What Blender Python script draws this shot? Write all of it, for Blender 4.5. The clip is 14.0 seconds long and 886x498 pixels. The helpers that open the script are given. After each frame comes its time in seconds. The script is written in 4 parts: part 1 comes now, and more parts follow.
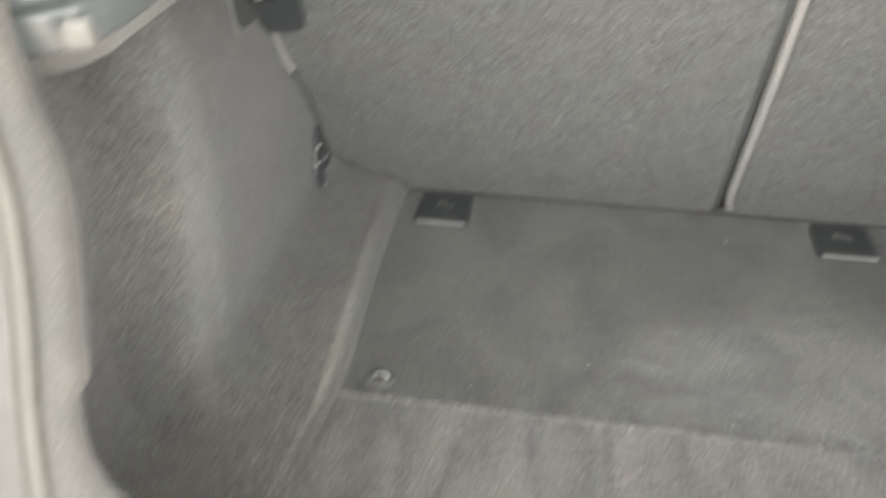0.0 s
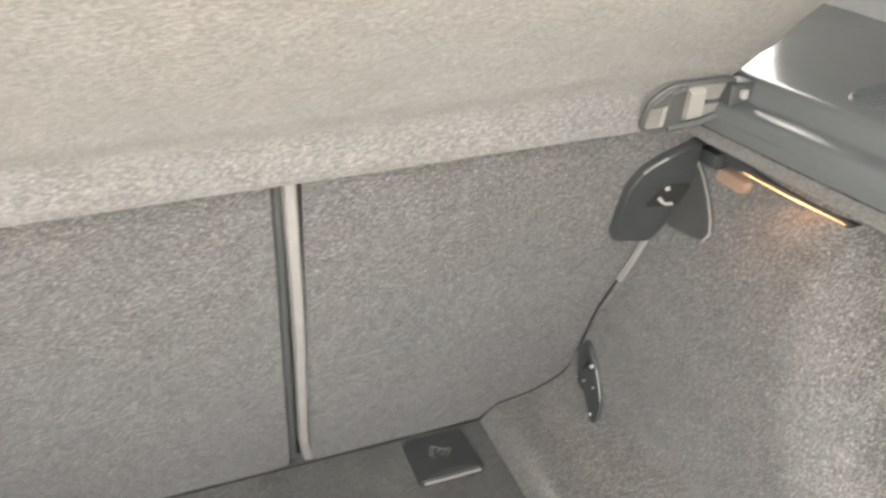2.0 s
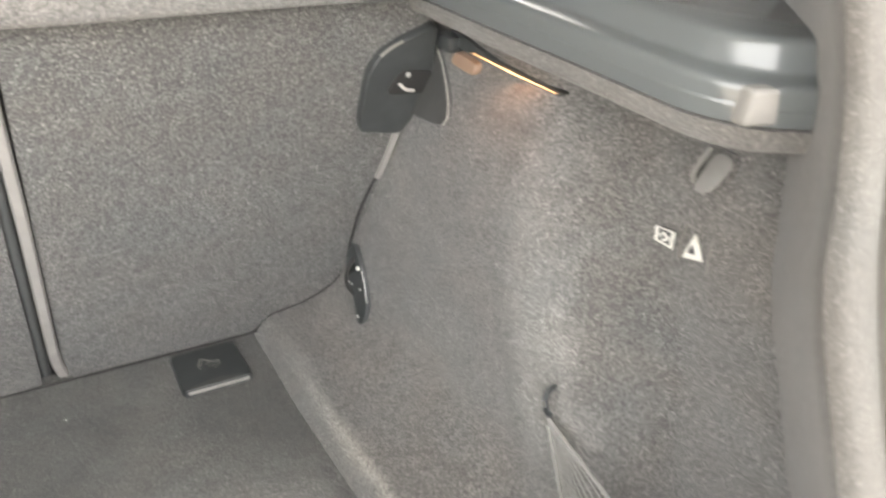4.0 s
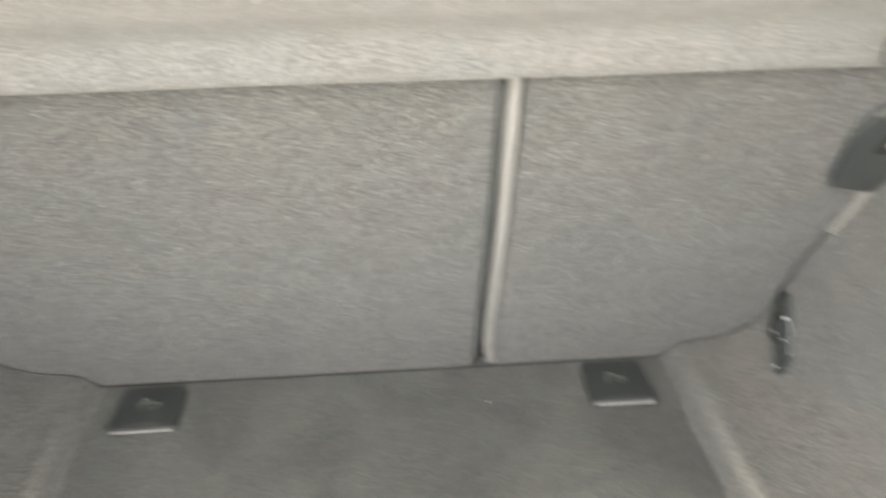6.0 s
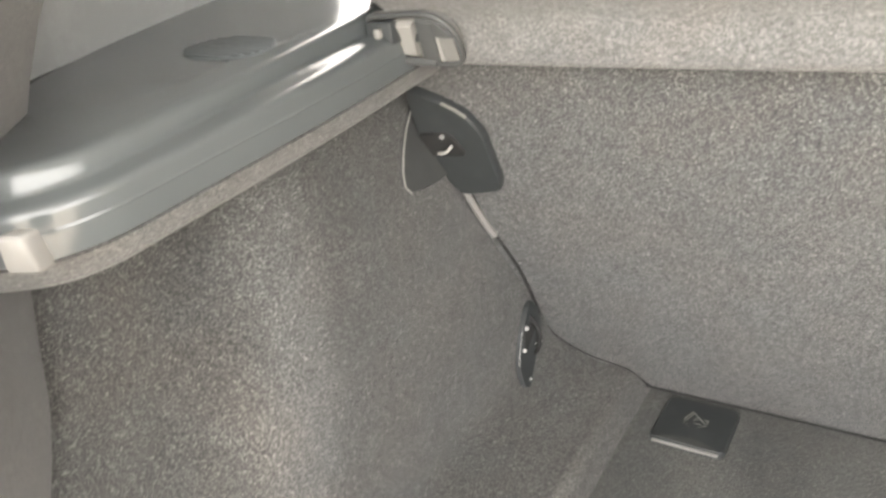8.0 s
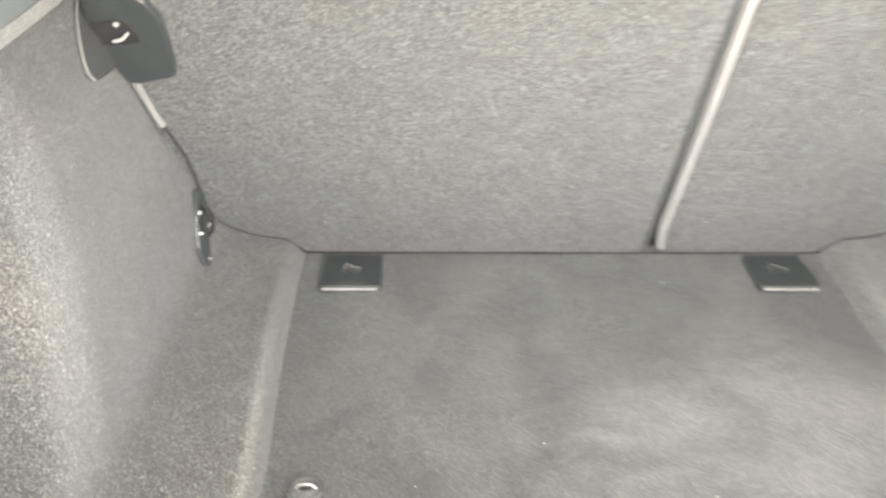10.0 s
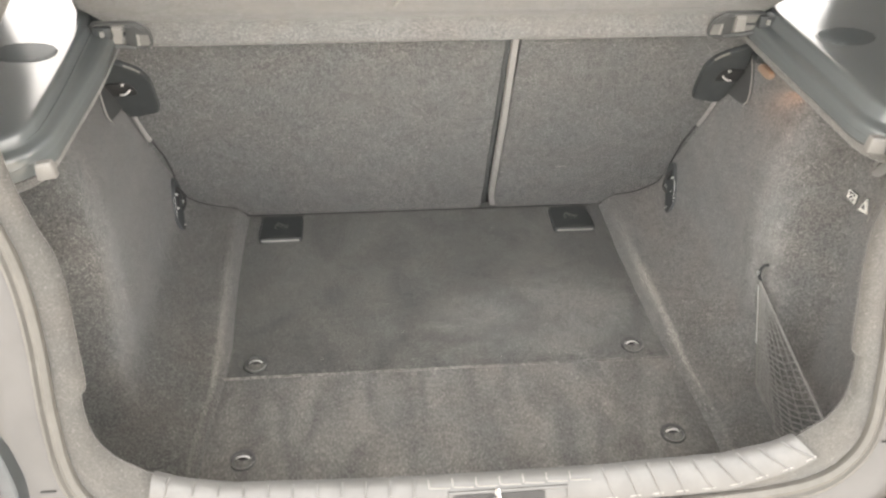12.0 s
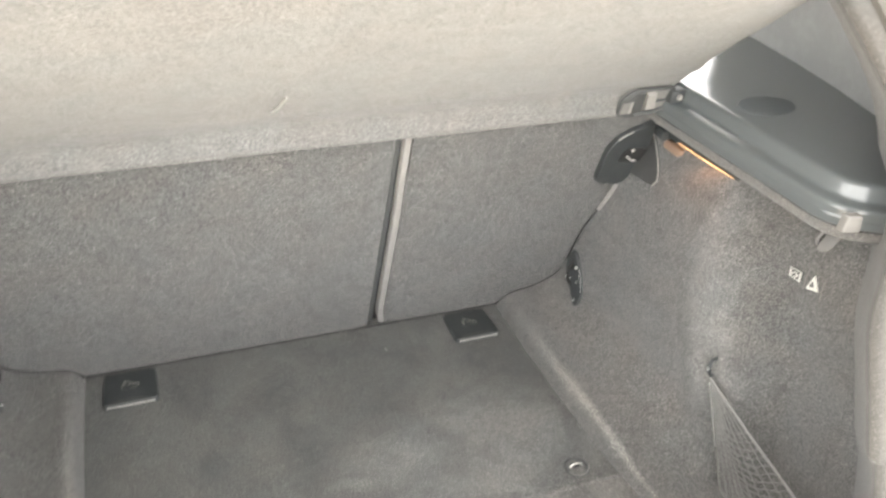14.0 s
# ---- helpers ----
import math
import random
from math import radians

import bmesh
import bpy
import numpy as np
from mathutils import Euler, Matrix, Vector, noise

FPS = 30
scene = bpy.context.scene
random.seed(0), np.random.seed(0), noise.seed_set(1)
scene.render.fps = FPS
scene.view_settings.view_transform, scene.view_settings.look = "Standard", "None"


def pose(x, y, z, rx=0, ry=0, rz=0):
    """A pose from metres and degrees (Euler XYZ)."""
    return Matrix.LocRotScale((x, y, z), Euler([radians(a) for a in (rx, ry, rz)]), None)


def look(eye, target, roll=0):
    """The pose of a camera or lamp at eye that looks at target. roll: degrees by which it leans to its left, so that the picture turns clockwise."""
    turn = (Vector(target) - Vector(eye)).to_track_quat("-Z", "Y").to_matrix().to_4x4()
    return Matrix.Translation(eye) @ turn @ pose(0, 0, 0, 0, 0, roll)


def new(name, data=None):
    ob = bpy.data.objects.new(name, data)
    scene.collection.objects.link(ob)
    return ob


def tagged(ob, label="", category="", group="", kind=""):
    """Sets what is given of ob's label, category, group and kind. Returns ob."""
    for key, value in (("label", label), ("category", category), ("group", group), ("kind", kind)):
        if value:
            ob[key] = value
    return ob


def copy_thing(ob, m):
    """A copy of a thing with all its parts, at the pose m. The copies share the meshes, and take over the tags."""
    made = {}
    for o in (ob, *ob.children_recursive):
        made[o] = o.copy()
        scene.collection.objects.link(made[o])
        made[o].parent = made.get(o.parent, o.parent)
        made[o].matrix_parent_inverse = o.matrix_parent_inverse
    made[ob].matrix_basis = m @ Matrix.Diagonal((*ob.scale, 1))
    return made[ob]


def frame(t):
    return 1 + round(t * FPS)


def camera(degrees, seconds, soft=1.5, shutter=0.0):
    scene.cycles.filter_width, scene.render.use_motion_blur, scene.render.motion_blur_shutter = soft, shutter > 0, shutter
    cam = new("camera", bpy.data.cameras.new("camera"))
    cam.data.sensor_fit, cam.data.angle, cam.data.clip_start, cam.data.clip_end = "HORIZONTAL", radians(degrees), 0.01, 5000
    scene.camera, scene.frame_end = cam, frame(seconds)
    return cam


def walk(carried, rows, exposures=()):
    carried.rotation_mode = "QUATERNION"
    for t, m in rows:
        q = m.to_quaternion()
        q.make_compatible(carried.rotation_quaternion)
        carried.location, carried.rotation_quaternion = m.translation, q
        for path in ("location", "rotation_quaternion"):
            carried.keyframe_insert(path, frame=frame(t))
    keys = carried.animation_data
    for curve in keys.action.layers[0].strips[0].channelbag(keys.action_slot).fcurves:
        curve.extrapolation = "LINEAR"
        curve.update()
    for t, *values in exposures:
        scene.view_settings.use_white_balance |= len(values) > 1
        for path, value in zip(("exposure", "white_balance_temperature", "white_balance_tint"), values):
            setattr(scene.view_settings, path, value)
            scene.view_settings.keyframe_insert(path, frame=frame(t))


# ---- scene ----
cam = camera(57.3, 14.0, soft=2.5, shutter=0.6)
PATH = [
    (0, (-0.121, -0.228, 0.744), (-0.398, 1.343, -0.463), -0.9),
    (0.4, (-0.101, -0.142, 0.767), (-0.197, 1.539, -0.312), -2.1),
    (0.8, (-0.039, -0.065, 0.758), (-0.045, 1.638, -0.291), -3.6),
    (1, (-0.026, -0.042, 0.750), (0.041, 1.666, -0.288), -3.9),
    (1.5, (0.027, 0.015, 0.739), (0.367, 1.720, -0.249), -3.1),
    (2, (0.047, 0.087, 0.748), (0.628, 1.742, -0.212), -0.9),
    (2.5, (0.076, 0.101, 0.738), (0.736, 1.731, -0.214), -0.1),
    (3, (0.110, 0.083, 0.712), (0.832, 1.673, -0.261), 1.0),
    (3.2, (0.110, 0.070, 0.694), (0.885, 1.629, -0.290), 2.0),
    (3.7, (0.128, 0.031, 0.673), (0.979, 1.550, -0.325), 3.0),
    (4.2, (0.138, -0.029, 0.661), (1.046, 1.463, -0.346), 3.4),
    (4.7, (0.131, -0.077, 0.660), (1.022, 1.419, -0.356), 3.4),
    (5.3, (0.088, -0.071, 0.678), (0.783, 1.493, -0.356), 2.8),
    (5.5, (0.060, -0.047, 0.690), (0.621, 1.564, -0.354), 2.4),
    (6, (0.016, 0.029, 0.719), (0.140, 1.735, -0.318), -0.5),
    (6.5, (-0.024, 0.083, 0.723), (-0.335, 1.791, -0.271), -3.4),
    (7, (-0.068, 0.102, 0.713), (-0.736, 1.720, -0.255), -6.0),
    (7.2, (-0.084, 0.098, 0.708), (-0.829, 1.689, -0.247), -6.6),
    (7.7, (-0.093, 0.107, 0.692), (-1.066, 1.621, -0.262), -8.7),
    (8.2, (-0.073, 0.109, 0.667), (-1.183, 1.555, -0.317), -10.4),
    (8.8, (-0.061, 0.091, 0.643), (-1.105, 1.524, -0.396), -10.3),
    (9.3, (-0.100, 0.047, 0.639), (-0.805, 1.576, -0.441), -6.7),
    (9.5, (-0.137, 0.017, 0.643), (-0.594, 1.626, -0.454), -3.9),
    (10, (-0.198, -0.093, 0.678), (-0.161, 1.562, -0.444), 0.8),
    (10.5, (-0.160, -0.235, 0.788), (-0.029, 1.390, -0.371), 1.0),
    (11, (-0.122, -0.392, 0.909), (-0.003, 1.200, -0.295), -0.9),
    (11.5, (-0.104, -0.482, 0.975), (0.029, 1.089, -0.255), -0.7),
    (12, (-0.104, -0.528, 1.031), (0.051, 1.029, -0.216), 1.3),
    (12.5, (-0.111, -0.519, 1.026), (0.074, 1.036, -0.218), 2.6),
    (13, (-0.110, -0.455, 0.999), (0.122, 1.101, -0.236), 2.0),
    (13.5, (-0.145, -0.335, 0.974), (0.286, 1.226, -0.199), 2.7),
    (14, (-0.190, -0.283, 0.956), (0.415, 1.291, -0.120), 2.9),
]
EXPOSURES = [(0, 3.28, 7160, 9), (0.5, 3.48, 7160, 9), (1, 3.71, 7230, 11), (1.5, 3.38, 7330, 12), (2, 3.39, 7380, 12), (3, 3.38, 7330, 12), (5.5, 3.54, 7180, 11), (6, 3.54, 7360, 9), (6.5, 3.74, 7210, 9), (7, 3.44, 7380, 12), (9.5, 3.96, 7430, 12), (10, 4.21, 7230, 11), (10.5, 4.04, 7280, 11), (11, 3.56, 7330, 12), (11.5, 3.29, 7380, 12), (12, 3.11, 7380, 12), (12.5, 3.13, 7330, 12), (13, 3.29, 7180, 11), (13.5, 3.41, 7210, 9), (14, 3.39, 7180, 11)]
walk(cam, [(t, look(eye, target, roll)) for t, eye, target, roll in PATH], EXPOSURES)

# ---- world and light ----
world = bpy.data.worlds.new("sky")
scene.world = world
world.use_nodes = True
wn = world.node_tree
sky = wn.nodes.new("ShaderNodeTexSky")
sky.sky_type = "NISHITA"
sky.sun_disc = False
sky.sun_elevation = radians(60)
sky.sun_rotation = radians(-5)
sky.air_density, sky.dust_density, sky.ozone_density = 0.8, 6.0, 0.6
wn.nodes["Background"].inputs[1].default_value = 0.15
overcast = wn.nodes.new("ShaderNodeMix")
overcast.data_type = "RGBA"
overcast.inputs[0].default_value = 0.75
overcast.inputs[7].default_value = (6.4, 6.6, 6.75, 1)
wn.links.new(sky.outputs[0], overcast.inputs[6])
wn.links.new(overcast.outputs[2], wn.nodes["Background"].inputs[0])
sun = new("sun", bpy.data.lights.new("sun", "SUN"))
sun.data.energy = 5.0
sun.data.angle = radians(3)
sun.data.color = (1.0, 0.985, 0.96)
sun.matrix_world = look((-0.12, 1.4, 2.43), (0, 0, 0))


# ---- materials ----
def material(name):
    m = bpy.data.materials.new(name)
    m.use_nodes = True
    return m, m.node_tree, m.node_tree.nodes["Principled BSDF"]


def node(tree, kind, **sets):
    n = tree.nodes.new(kind)
    for key, value in sets.items():
        n.inputs[key].default_value = value
    return n


def ramp(tree, source, stops):
    r = tree.nodes.new("ShaderNodeValToRGB")
    while len(r.color_ramp.elements) < len(stops):
        r.color_ramp.elements.new(0.5)
    for e, (p, c) in zip(r.color_ramp.elements, stops):
        e.position, e.color = p, (*c, 1)
    tree.links.new(source, r.inputs[0])
    return r.outputs[0]


def mix(tree, kind, fac, a, b):
    n = tree.nodes.new("ShaderNodeMix")
    n.data_type, n.blend_type = "RGBA", kind
    for i, v in ((0, fac), (6, a), (7, b)):
        if isinstance(v, (int, float)):
            n.inputs[i].default_value = v
        elif isinstance(v, tuple):
            n.inputs[i].default_value = (*v, 1)
        else:
            tree.links.new(v, n.inputs[i])
    return n.outputs[2]


def noise_out(tree, vec, scale, detail=3.0, rough=0.6, distortion=0.0):
    n = node(tree, "ShaderNodeTexNoise", Scale=scale, Detail=detail, Roughness=rough, Distortion=distortion)
    tree.links.new(vec, n.inputs["Vector"])
    return n.outputs["Fac"]


def stretched(tree, size):
    tc = tree.nodes.new("ShaderNodeTexCoord")
    mp = tree.nodes.new("ShaderNodeMapping")
    mp.inputs["Scale"].default_value = size
    tree.links.new(tc.outputs["Object"], mp.inputs["Vector"])
    return mp.outputs["Vector"]


def math_node(tree, op, a, b=None):
    n = tree.nodes.new("ShaderNodeMath")
    n.operation = op
    for i, v in enumerate((a, b)):
        if isinstance(v, (int, float)):
            n.inputs[i].default_value = v
        elif v is not None:
            tree.links.new(v, n.inputs[i])
    return n.outputs[0]


def span(tree, v, a0, a1, b0, b1):
    """Map v from a0..a1 to b0..b1, eased."""
    n = tree.nodes.new("ShaderNodeMapRange")
    n.interpolation_type = "SMOOTHSTEP"
    for i, k in enumerate((a0, a1, b0, b1)):
        n.inputs[i + 1].default_value = k
    tree.links.new(v, n.inputs[0])
    return n.outputs[0]


def lit_rubbed_crest(tree, much):
    """Light on the ridge's rubbed crest beside the floor, painted into the pile."""
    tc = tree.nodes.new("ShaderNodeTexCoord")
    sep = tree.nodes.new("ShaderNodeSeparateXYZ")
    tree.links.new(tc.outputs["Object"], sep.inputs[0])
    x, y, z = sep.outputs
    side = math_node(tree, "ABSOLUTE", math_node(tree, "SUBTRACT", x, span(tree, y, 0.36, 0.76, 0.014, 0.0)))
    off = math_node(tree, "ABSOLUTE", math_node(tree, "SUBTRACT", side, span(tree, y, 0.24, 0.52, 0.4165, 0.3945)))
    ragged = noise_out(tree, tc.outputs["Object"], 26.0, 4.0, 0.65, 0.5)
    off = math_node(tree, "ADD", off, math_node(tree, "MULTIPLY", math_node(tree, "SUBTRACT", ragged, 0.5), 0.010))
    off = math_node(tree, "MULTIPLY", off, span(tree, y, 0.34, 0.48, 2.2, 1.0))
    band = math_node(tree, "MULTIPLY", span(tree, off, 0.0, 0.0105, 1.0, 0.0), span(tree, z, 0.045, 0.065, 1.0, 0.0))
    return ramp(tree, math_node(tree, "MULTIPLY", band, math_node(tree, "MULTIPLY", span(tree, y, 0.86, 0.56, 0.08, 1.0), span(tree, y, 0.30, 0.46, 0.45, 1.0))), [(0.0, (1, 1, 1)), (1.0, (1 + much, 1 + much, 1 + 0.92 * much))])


def carpet(name, dark, mid, light, fibre=230.0, brush=0.25, stretch=(0.7, 1.0, 1.0), warm=(1.0, 0.95, 0.9), relief=0.5, nap=4.5, lightened=None, flecks=0.35, crest=0.0, lay=(1.0, 0.55, 1.0)):
    """Needle-felt boot carpet: heather fibres, felt clumps and brushed nap."""
    m, t, b = material(name)
    v = stretched(t, stretch)
    plain = stretched(t, (1, 1, 1))
    fine = noise_out(t, v, fibre * 0.8, 5.0, 0.78, 0.1)
    base = ramp(t, fine, [(0.37, dark), (0.5, mid), (0.61, light)])
    clump = noise_out(t, plain, 38.0, 3.0, 0.6)
    base = mix(t, "MULTIPLY", 0.55, base, ramp(t, clump, [(0.35, (0.84, 0.84, 0.84)), (0.65, (1.12, 1.12, 1.12))]))
    lint = noise_out(t, stretched(t, (1.6, 0.8, 1.2)), fibre * 0.55, 1.0, 0.5, 0.7)
    base = mix(t, "ADD", flecks, base, ramp(t, lint, [(0.60, (0, 0, 0)), (0.70, (0.22, 0.215, 0.20))]))
    hue = noise_out(t, plain, 13.0, 2.0, 0.5)
    base = mix(t, "MULTIPLY", 1.0, base, ramp(t, hue, [(0.38, (0.985, 1.005, 1.01)), (0.62, (1.015, 0.998, 0.985))]))
    sweep_ = noise_out(t, stretched(t, lay), nap, 2.5, 0.5, 0.8)
    base = mix(t, "MULTIPLY", brush * 2, base, ramp(t, sweep_, [(0.38, (0.78, 0.78, 0.78)), (0.62, tuple(1.25 * c for c in warm))]))
    if lightened:
        # a paler patch of pile with a ragged edge; on the trims, painted light
        centre, size, much, lean = lightened
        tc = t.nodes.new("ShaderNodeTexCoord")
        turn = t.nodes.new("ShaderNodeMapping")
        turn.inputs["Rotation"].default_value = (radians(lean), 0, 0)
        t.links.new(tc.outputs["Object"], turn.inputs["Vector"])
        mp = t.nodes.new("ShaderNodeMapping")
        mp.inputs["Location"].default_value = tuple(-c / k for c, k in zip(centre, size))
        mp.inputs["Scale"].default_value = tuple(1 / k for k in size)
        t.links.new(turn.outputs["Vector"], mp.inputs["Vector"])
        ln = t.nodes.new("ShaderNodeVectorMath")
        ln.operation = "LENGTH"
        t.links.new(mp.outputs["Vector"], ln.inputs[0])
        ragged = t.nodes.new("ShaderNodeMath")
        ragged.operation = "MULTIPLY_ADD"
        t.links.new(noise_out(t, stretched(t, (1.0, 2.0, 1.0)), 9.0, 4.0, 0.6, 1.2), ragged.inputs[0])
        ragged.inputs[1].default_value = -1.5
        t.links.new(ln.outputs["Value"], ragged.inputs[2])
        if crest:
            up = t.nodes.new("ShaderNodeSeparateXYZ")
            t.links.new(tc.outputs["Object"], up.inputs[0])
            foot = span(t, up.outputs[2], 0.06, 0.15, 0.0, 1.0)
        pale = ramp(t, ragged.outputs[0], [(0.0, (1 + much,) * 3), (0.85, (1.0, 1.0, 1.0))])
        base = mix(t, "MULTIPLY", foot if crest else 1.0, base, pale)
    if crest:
        base = mix(t, "MULTIPLY", 1.0, base, lit_rubbed_crest(t, crest))
    t.links.new(base, b.inputs["Base Color"])
    b.inputs["Roughness"].default_value = 0.95
    b.inputs["Specular IOR Level"].default_value = 0.15
    b.inputs["Sheen Weight"].default_value = 0.25
    b.inputs["Sheen Roughness"].default_value = 0.6
    bump = node(t, "ShaderNodeBump", Strength=relief, Distance=0.0025)
    t.links.new(mix(t, "MIX", 0.35, fine, clump), bump.inputs["Height"])
    t.links.new(bump.outputs[0], b.inputs["Normal"])
    return m


def plastic(name, colour, rough=0.5, grain=900.0, relief=0.15, spec=0.5, dust=0.15, coat=0.0):
    """Grained moulded plastic with a little dust and uneven gloss."""
    m, t, b = material(name)
    v = stretched(t, (1, 1, 1))
    g = noise_out(t, v, grain, 2.0, 0.5)
    d = noise_out(t, v, 22.0, 5.0, 0.7)
    pale = tuple(min(1.0, c * 1.5 + 0.02) for c in colour)
    t.links.new(mix(t, "MIX", ramp(t, d, [(0.45, (0, 0, 0)), (0.8, (dust * 3,) * 3)]), colour, pale), b.inputs["Base Color"])
    t.links.new(ramp(t, d, [(0.3, (rough * 0.93,) * 3), (0.7, (min(1, rough * 1.07),) * 3)]), b.inputs["Roughness"])
    b.inputs["Specular IOR Level"].default_value = spec
    b.inputs["Coat Weight"].default_value = coat
    b.inputs["Coat Roughness"].default_value = rough * 0.9
    bump = node(t, "ShaderNodeBump", Strength=relief, Distance=0.0006)
    t.links.new(g, bump.inputs["Height"])
    t.links.new(bump.outputs[0], b.inputs["Normal"])
    return m


def paint(name, colour, rough=0.3, metal=0.0, coat=0.6):
    m, t, b = material(name)
    v = stretched(t, (1, 1, 1))
    d = noise_out(t, v, 14.0, 5.0, 0.65)
    dirty = tuple(c * 0.78 for c in colour)
    t.links.new(mix(t, "MIX", ramp(t, d, [(0.4, (0, 0, 0)), (0.75, (0.7, 0.7, 0.7))]), colour, dirty), b.inputs["Base Color"])
    t.links.new(ramp(t, d, [(0.3, (rough * 0.8,) * 3), (0.7, (rough * 1.4,) * 3)]), b.inputs["Roughness"])
    b.inputs["Metallic"].default_value = metal
    b.inputs["Coat Weight"].default_value = coat
    return m


def plain(name, colour, rough=0.5, metal=0.0):
    m, t, b = material(name)
    v = stretched(t, (1, 1, 1))
    d = noise_out(t, v, 60.0, 4.0, 0.6)
    t.links.new(mix(t, "MIX", ramp(t, d, [(0.35, (0, 0, 0)), (0.7, (0.5, 0.5, 0.5))]), colour, tuple(c * 0.7 for c in colour)), b.inputs["Base Color"])
    b.inputs["Roughness"].default_value = rough
    b.inputs["Metallic"].default_value = metal
    return m


SEAT_FELT = carpet("seat_felt", (0.035, 0.035, 0.0343), (0.072, 0.072, 0.070), (0.200, 0.198, 0.194), fibre=640, brush=0.10, relief=0.7, flecks=0.8)
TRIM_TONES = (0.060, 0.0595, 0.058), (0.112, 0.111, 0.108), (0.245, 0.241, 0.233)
# The pale band paints rear light on the bulge into the felt.
TRIM_FELT = carpet("trim_felt", *TRIM_TONES, fibre=640, brush=0.2, relief=0.6, flecks=0.5, crest=0.75, lightened=((0.0, 0.340, 0.37), (4.0, 0.032, 0.20), 0.50, 24))
# The same felt at 0.68: the left side's shade is in its tones.
TRIM_FELT_LEFT = carpet("trim_felt_left", *(tuple(0.68 * c for c in tone) for tone in TRIM_TONES), fibre=640, brush=0.2, relief=0.6, flecks=0.5, crest=0.75, lightened=((0.0, 0.314, 0.36), (4.0, 0.036, 0.23), 0.55, 24))
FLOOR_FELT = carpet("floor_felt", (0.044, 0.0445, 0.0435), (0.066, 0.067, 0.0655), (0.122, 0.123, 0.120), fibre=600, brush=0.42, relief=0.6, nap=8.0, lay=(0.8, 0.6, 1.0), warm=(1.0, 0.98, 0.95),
                    lightened=((0.215, 0.535, 0.0), (0.20, 0.085, 1.0), 0.62, 0))
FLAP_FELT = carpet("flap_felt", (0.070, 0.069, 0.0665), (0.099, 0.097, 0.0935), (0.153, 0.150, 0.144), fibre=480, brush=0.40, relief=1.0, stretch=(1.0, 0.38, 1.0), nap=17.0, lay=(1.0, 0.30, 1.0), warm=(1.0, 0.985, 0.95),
                   lightened=((0.06, 0.36, 0.0), (0.34, 0.14, 1.0), 0.25, 0))
SHELF_FELT = carpet("shelf_felt", (0.097, 0.096, 0.093), (0.148, 0.1465, 0.142), (0.24, 0.237, 0.23), fibre=520, brush=0.08, relief=0.7)
HEM_FELT = carpet("hem_felt", (0.080, 0.079, 0.076), (0.118, 0.1165, 0.112), (0.19, 0.187, 0.18), fibre=520, brush=0.12, relief=0.6)
WORN_FELT = carpet("worn_felt", (0.085, 0.084, 0.080), (0.155, 0.152, 0.146), (0.26, 0.255, 0.245), fibre=300, brush=0.4, relief=0.6)
FLANGE_FELT = carpet("flange_felt", (0.052, 0.050, 0.047), (0.063, 0.061, 0.057), (0.080, 0.078, 0.073), fibre=560, brush=0.2, relief=0.4, flecks=0.15)
BLACK = plastic("black_plastic", (0.044, 0.049, 0.051), 0.42)
LEDGE = plastic("ledge_plastic", (0.116, 0.128, 0.132), 0.20, 700.0, 0.05, 0.8, 0.0, 0.0)
PILLAR = plastic("pillar_plastic", (0.26, 0.268, 0.27), 0.5)
GAP = plastic("gap_rubber", (0.074, 0.078, 0.078), 0.55)
CHEEK = plastic("cheek_plastic", (0.072, 0.075, 0.075), 0.55)
TAPE = plastic("tape_cloth", (0.36, 0.353, 0.335), 0.9)
STOP = plastic("stop_rubber", (0.15, 0.146, 0.138), 0.55)
GREY = plastic("grey_plastic", (0.20, 0.195, 0.18), 0.5)
PALE = plastic("pale_plastic", (0.30, 0.292, 0.275), 0.45)
HOOK = plastic("hook_plastic", (0.24, 0.235, 0.225), 0.5)
BRACKET = plastic("bracket_plastic", (0.185, 0.182, 0.174), 0.5)
SILL = plastic("sill_plastic", (0.095, 0.094, 0.092), 0.38, 1200.0, 0.1)
RUBBER = plastic("rubber", (0.090, 0.086, 0.078), 0.6, 500.0, 0.1, 0.4)
DARK_RUBBER = plastic("dark_rubber", (0.034, 0.034, 0.034), 0.7, 500.0, 0.1, 0.3)
PAINT = paint("body_paint", (0.062, 0.057, 0.052), 0.34, 0.1, 0.3)
STRIP = plastic("strip_plastic", (0.29, 0.280, 0.268), 0.5)
CHROME = plain("chrome", (0.75, 0.75, 0.76), 0.18, 1.0)
STEEL = plain("worn_steel", (0.85, 0.84, 0.82), 0.42, 1.0)
CHEEK_TRIM = plastic("cheek_trim_plastic", (0.058, 0.060, 0.060), 0.6)
ZINC = plain("zinc_plate", (0.66, 0.65, 0.63), 0.35, 0.2)
WHITE = plain("white_print", (0.78, 0.77, 0.72), 0.55)
RED = plain("red_lens", (0.55, 0.02, 0.025), 0.15)
CORD = plain("net_cord", (0.25, 0.245, 0.235), 0.5)
LINING = plain("roof_lining", (0.45, 0.45, 0.44), 0.9)
BOUNCE_GROUND = plain("bounce_ground", (0.21, 0.193, 0.170), 0.9)
LAMP, lt, lb = material("lamp_lens")
lb.inputs["Base Color"].default_value = (0.9, 0.75, 0.5, 1)
lb.inputs["Emission Color"].default_value = (1.0, 0.54, 0.24, 1)
lb.inputs["Emission Strength"].default_value = 0.42
AMBER = plastic("amber_plastic", (0.30, 0.205, 0.15), 0.35)


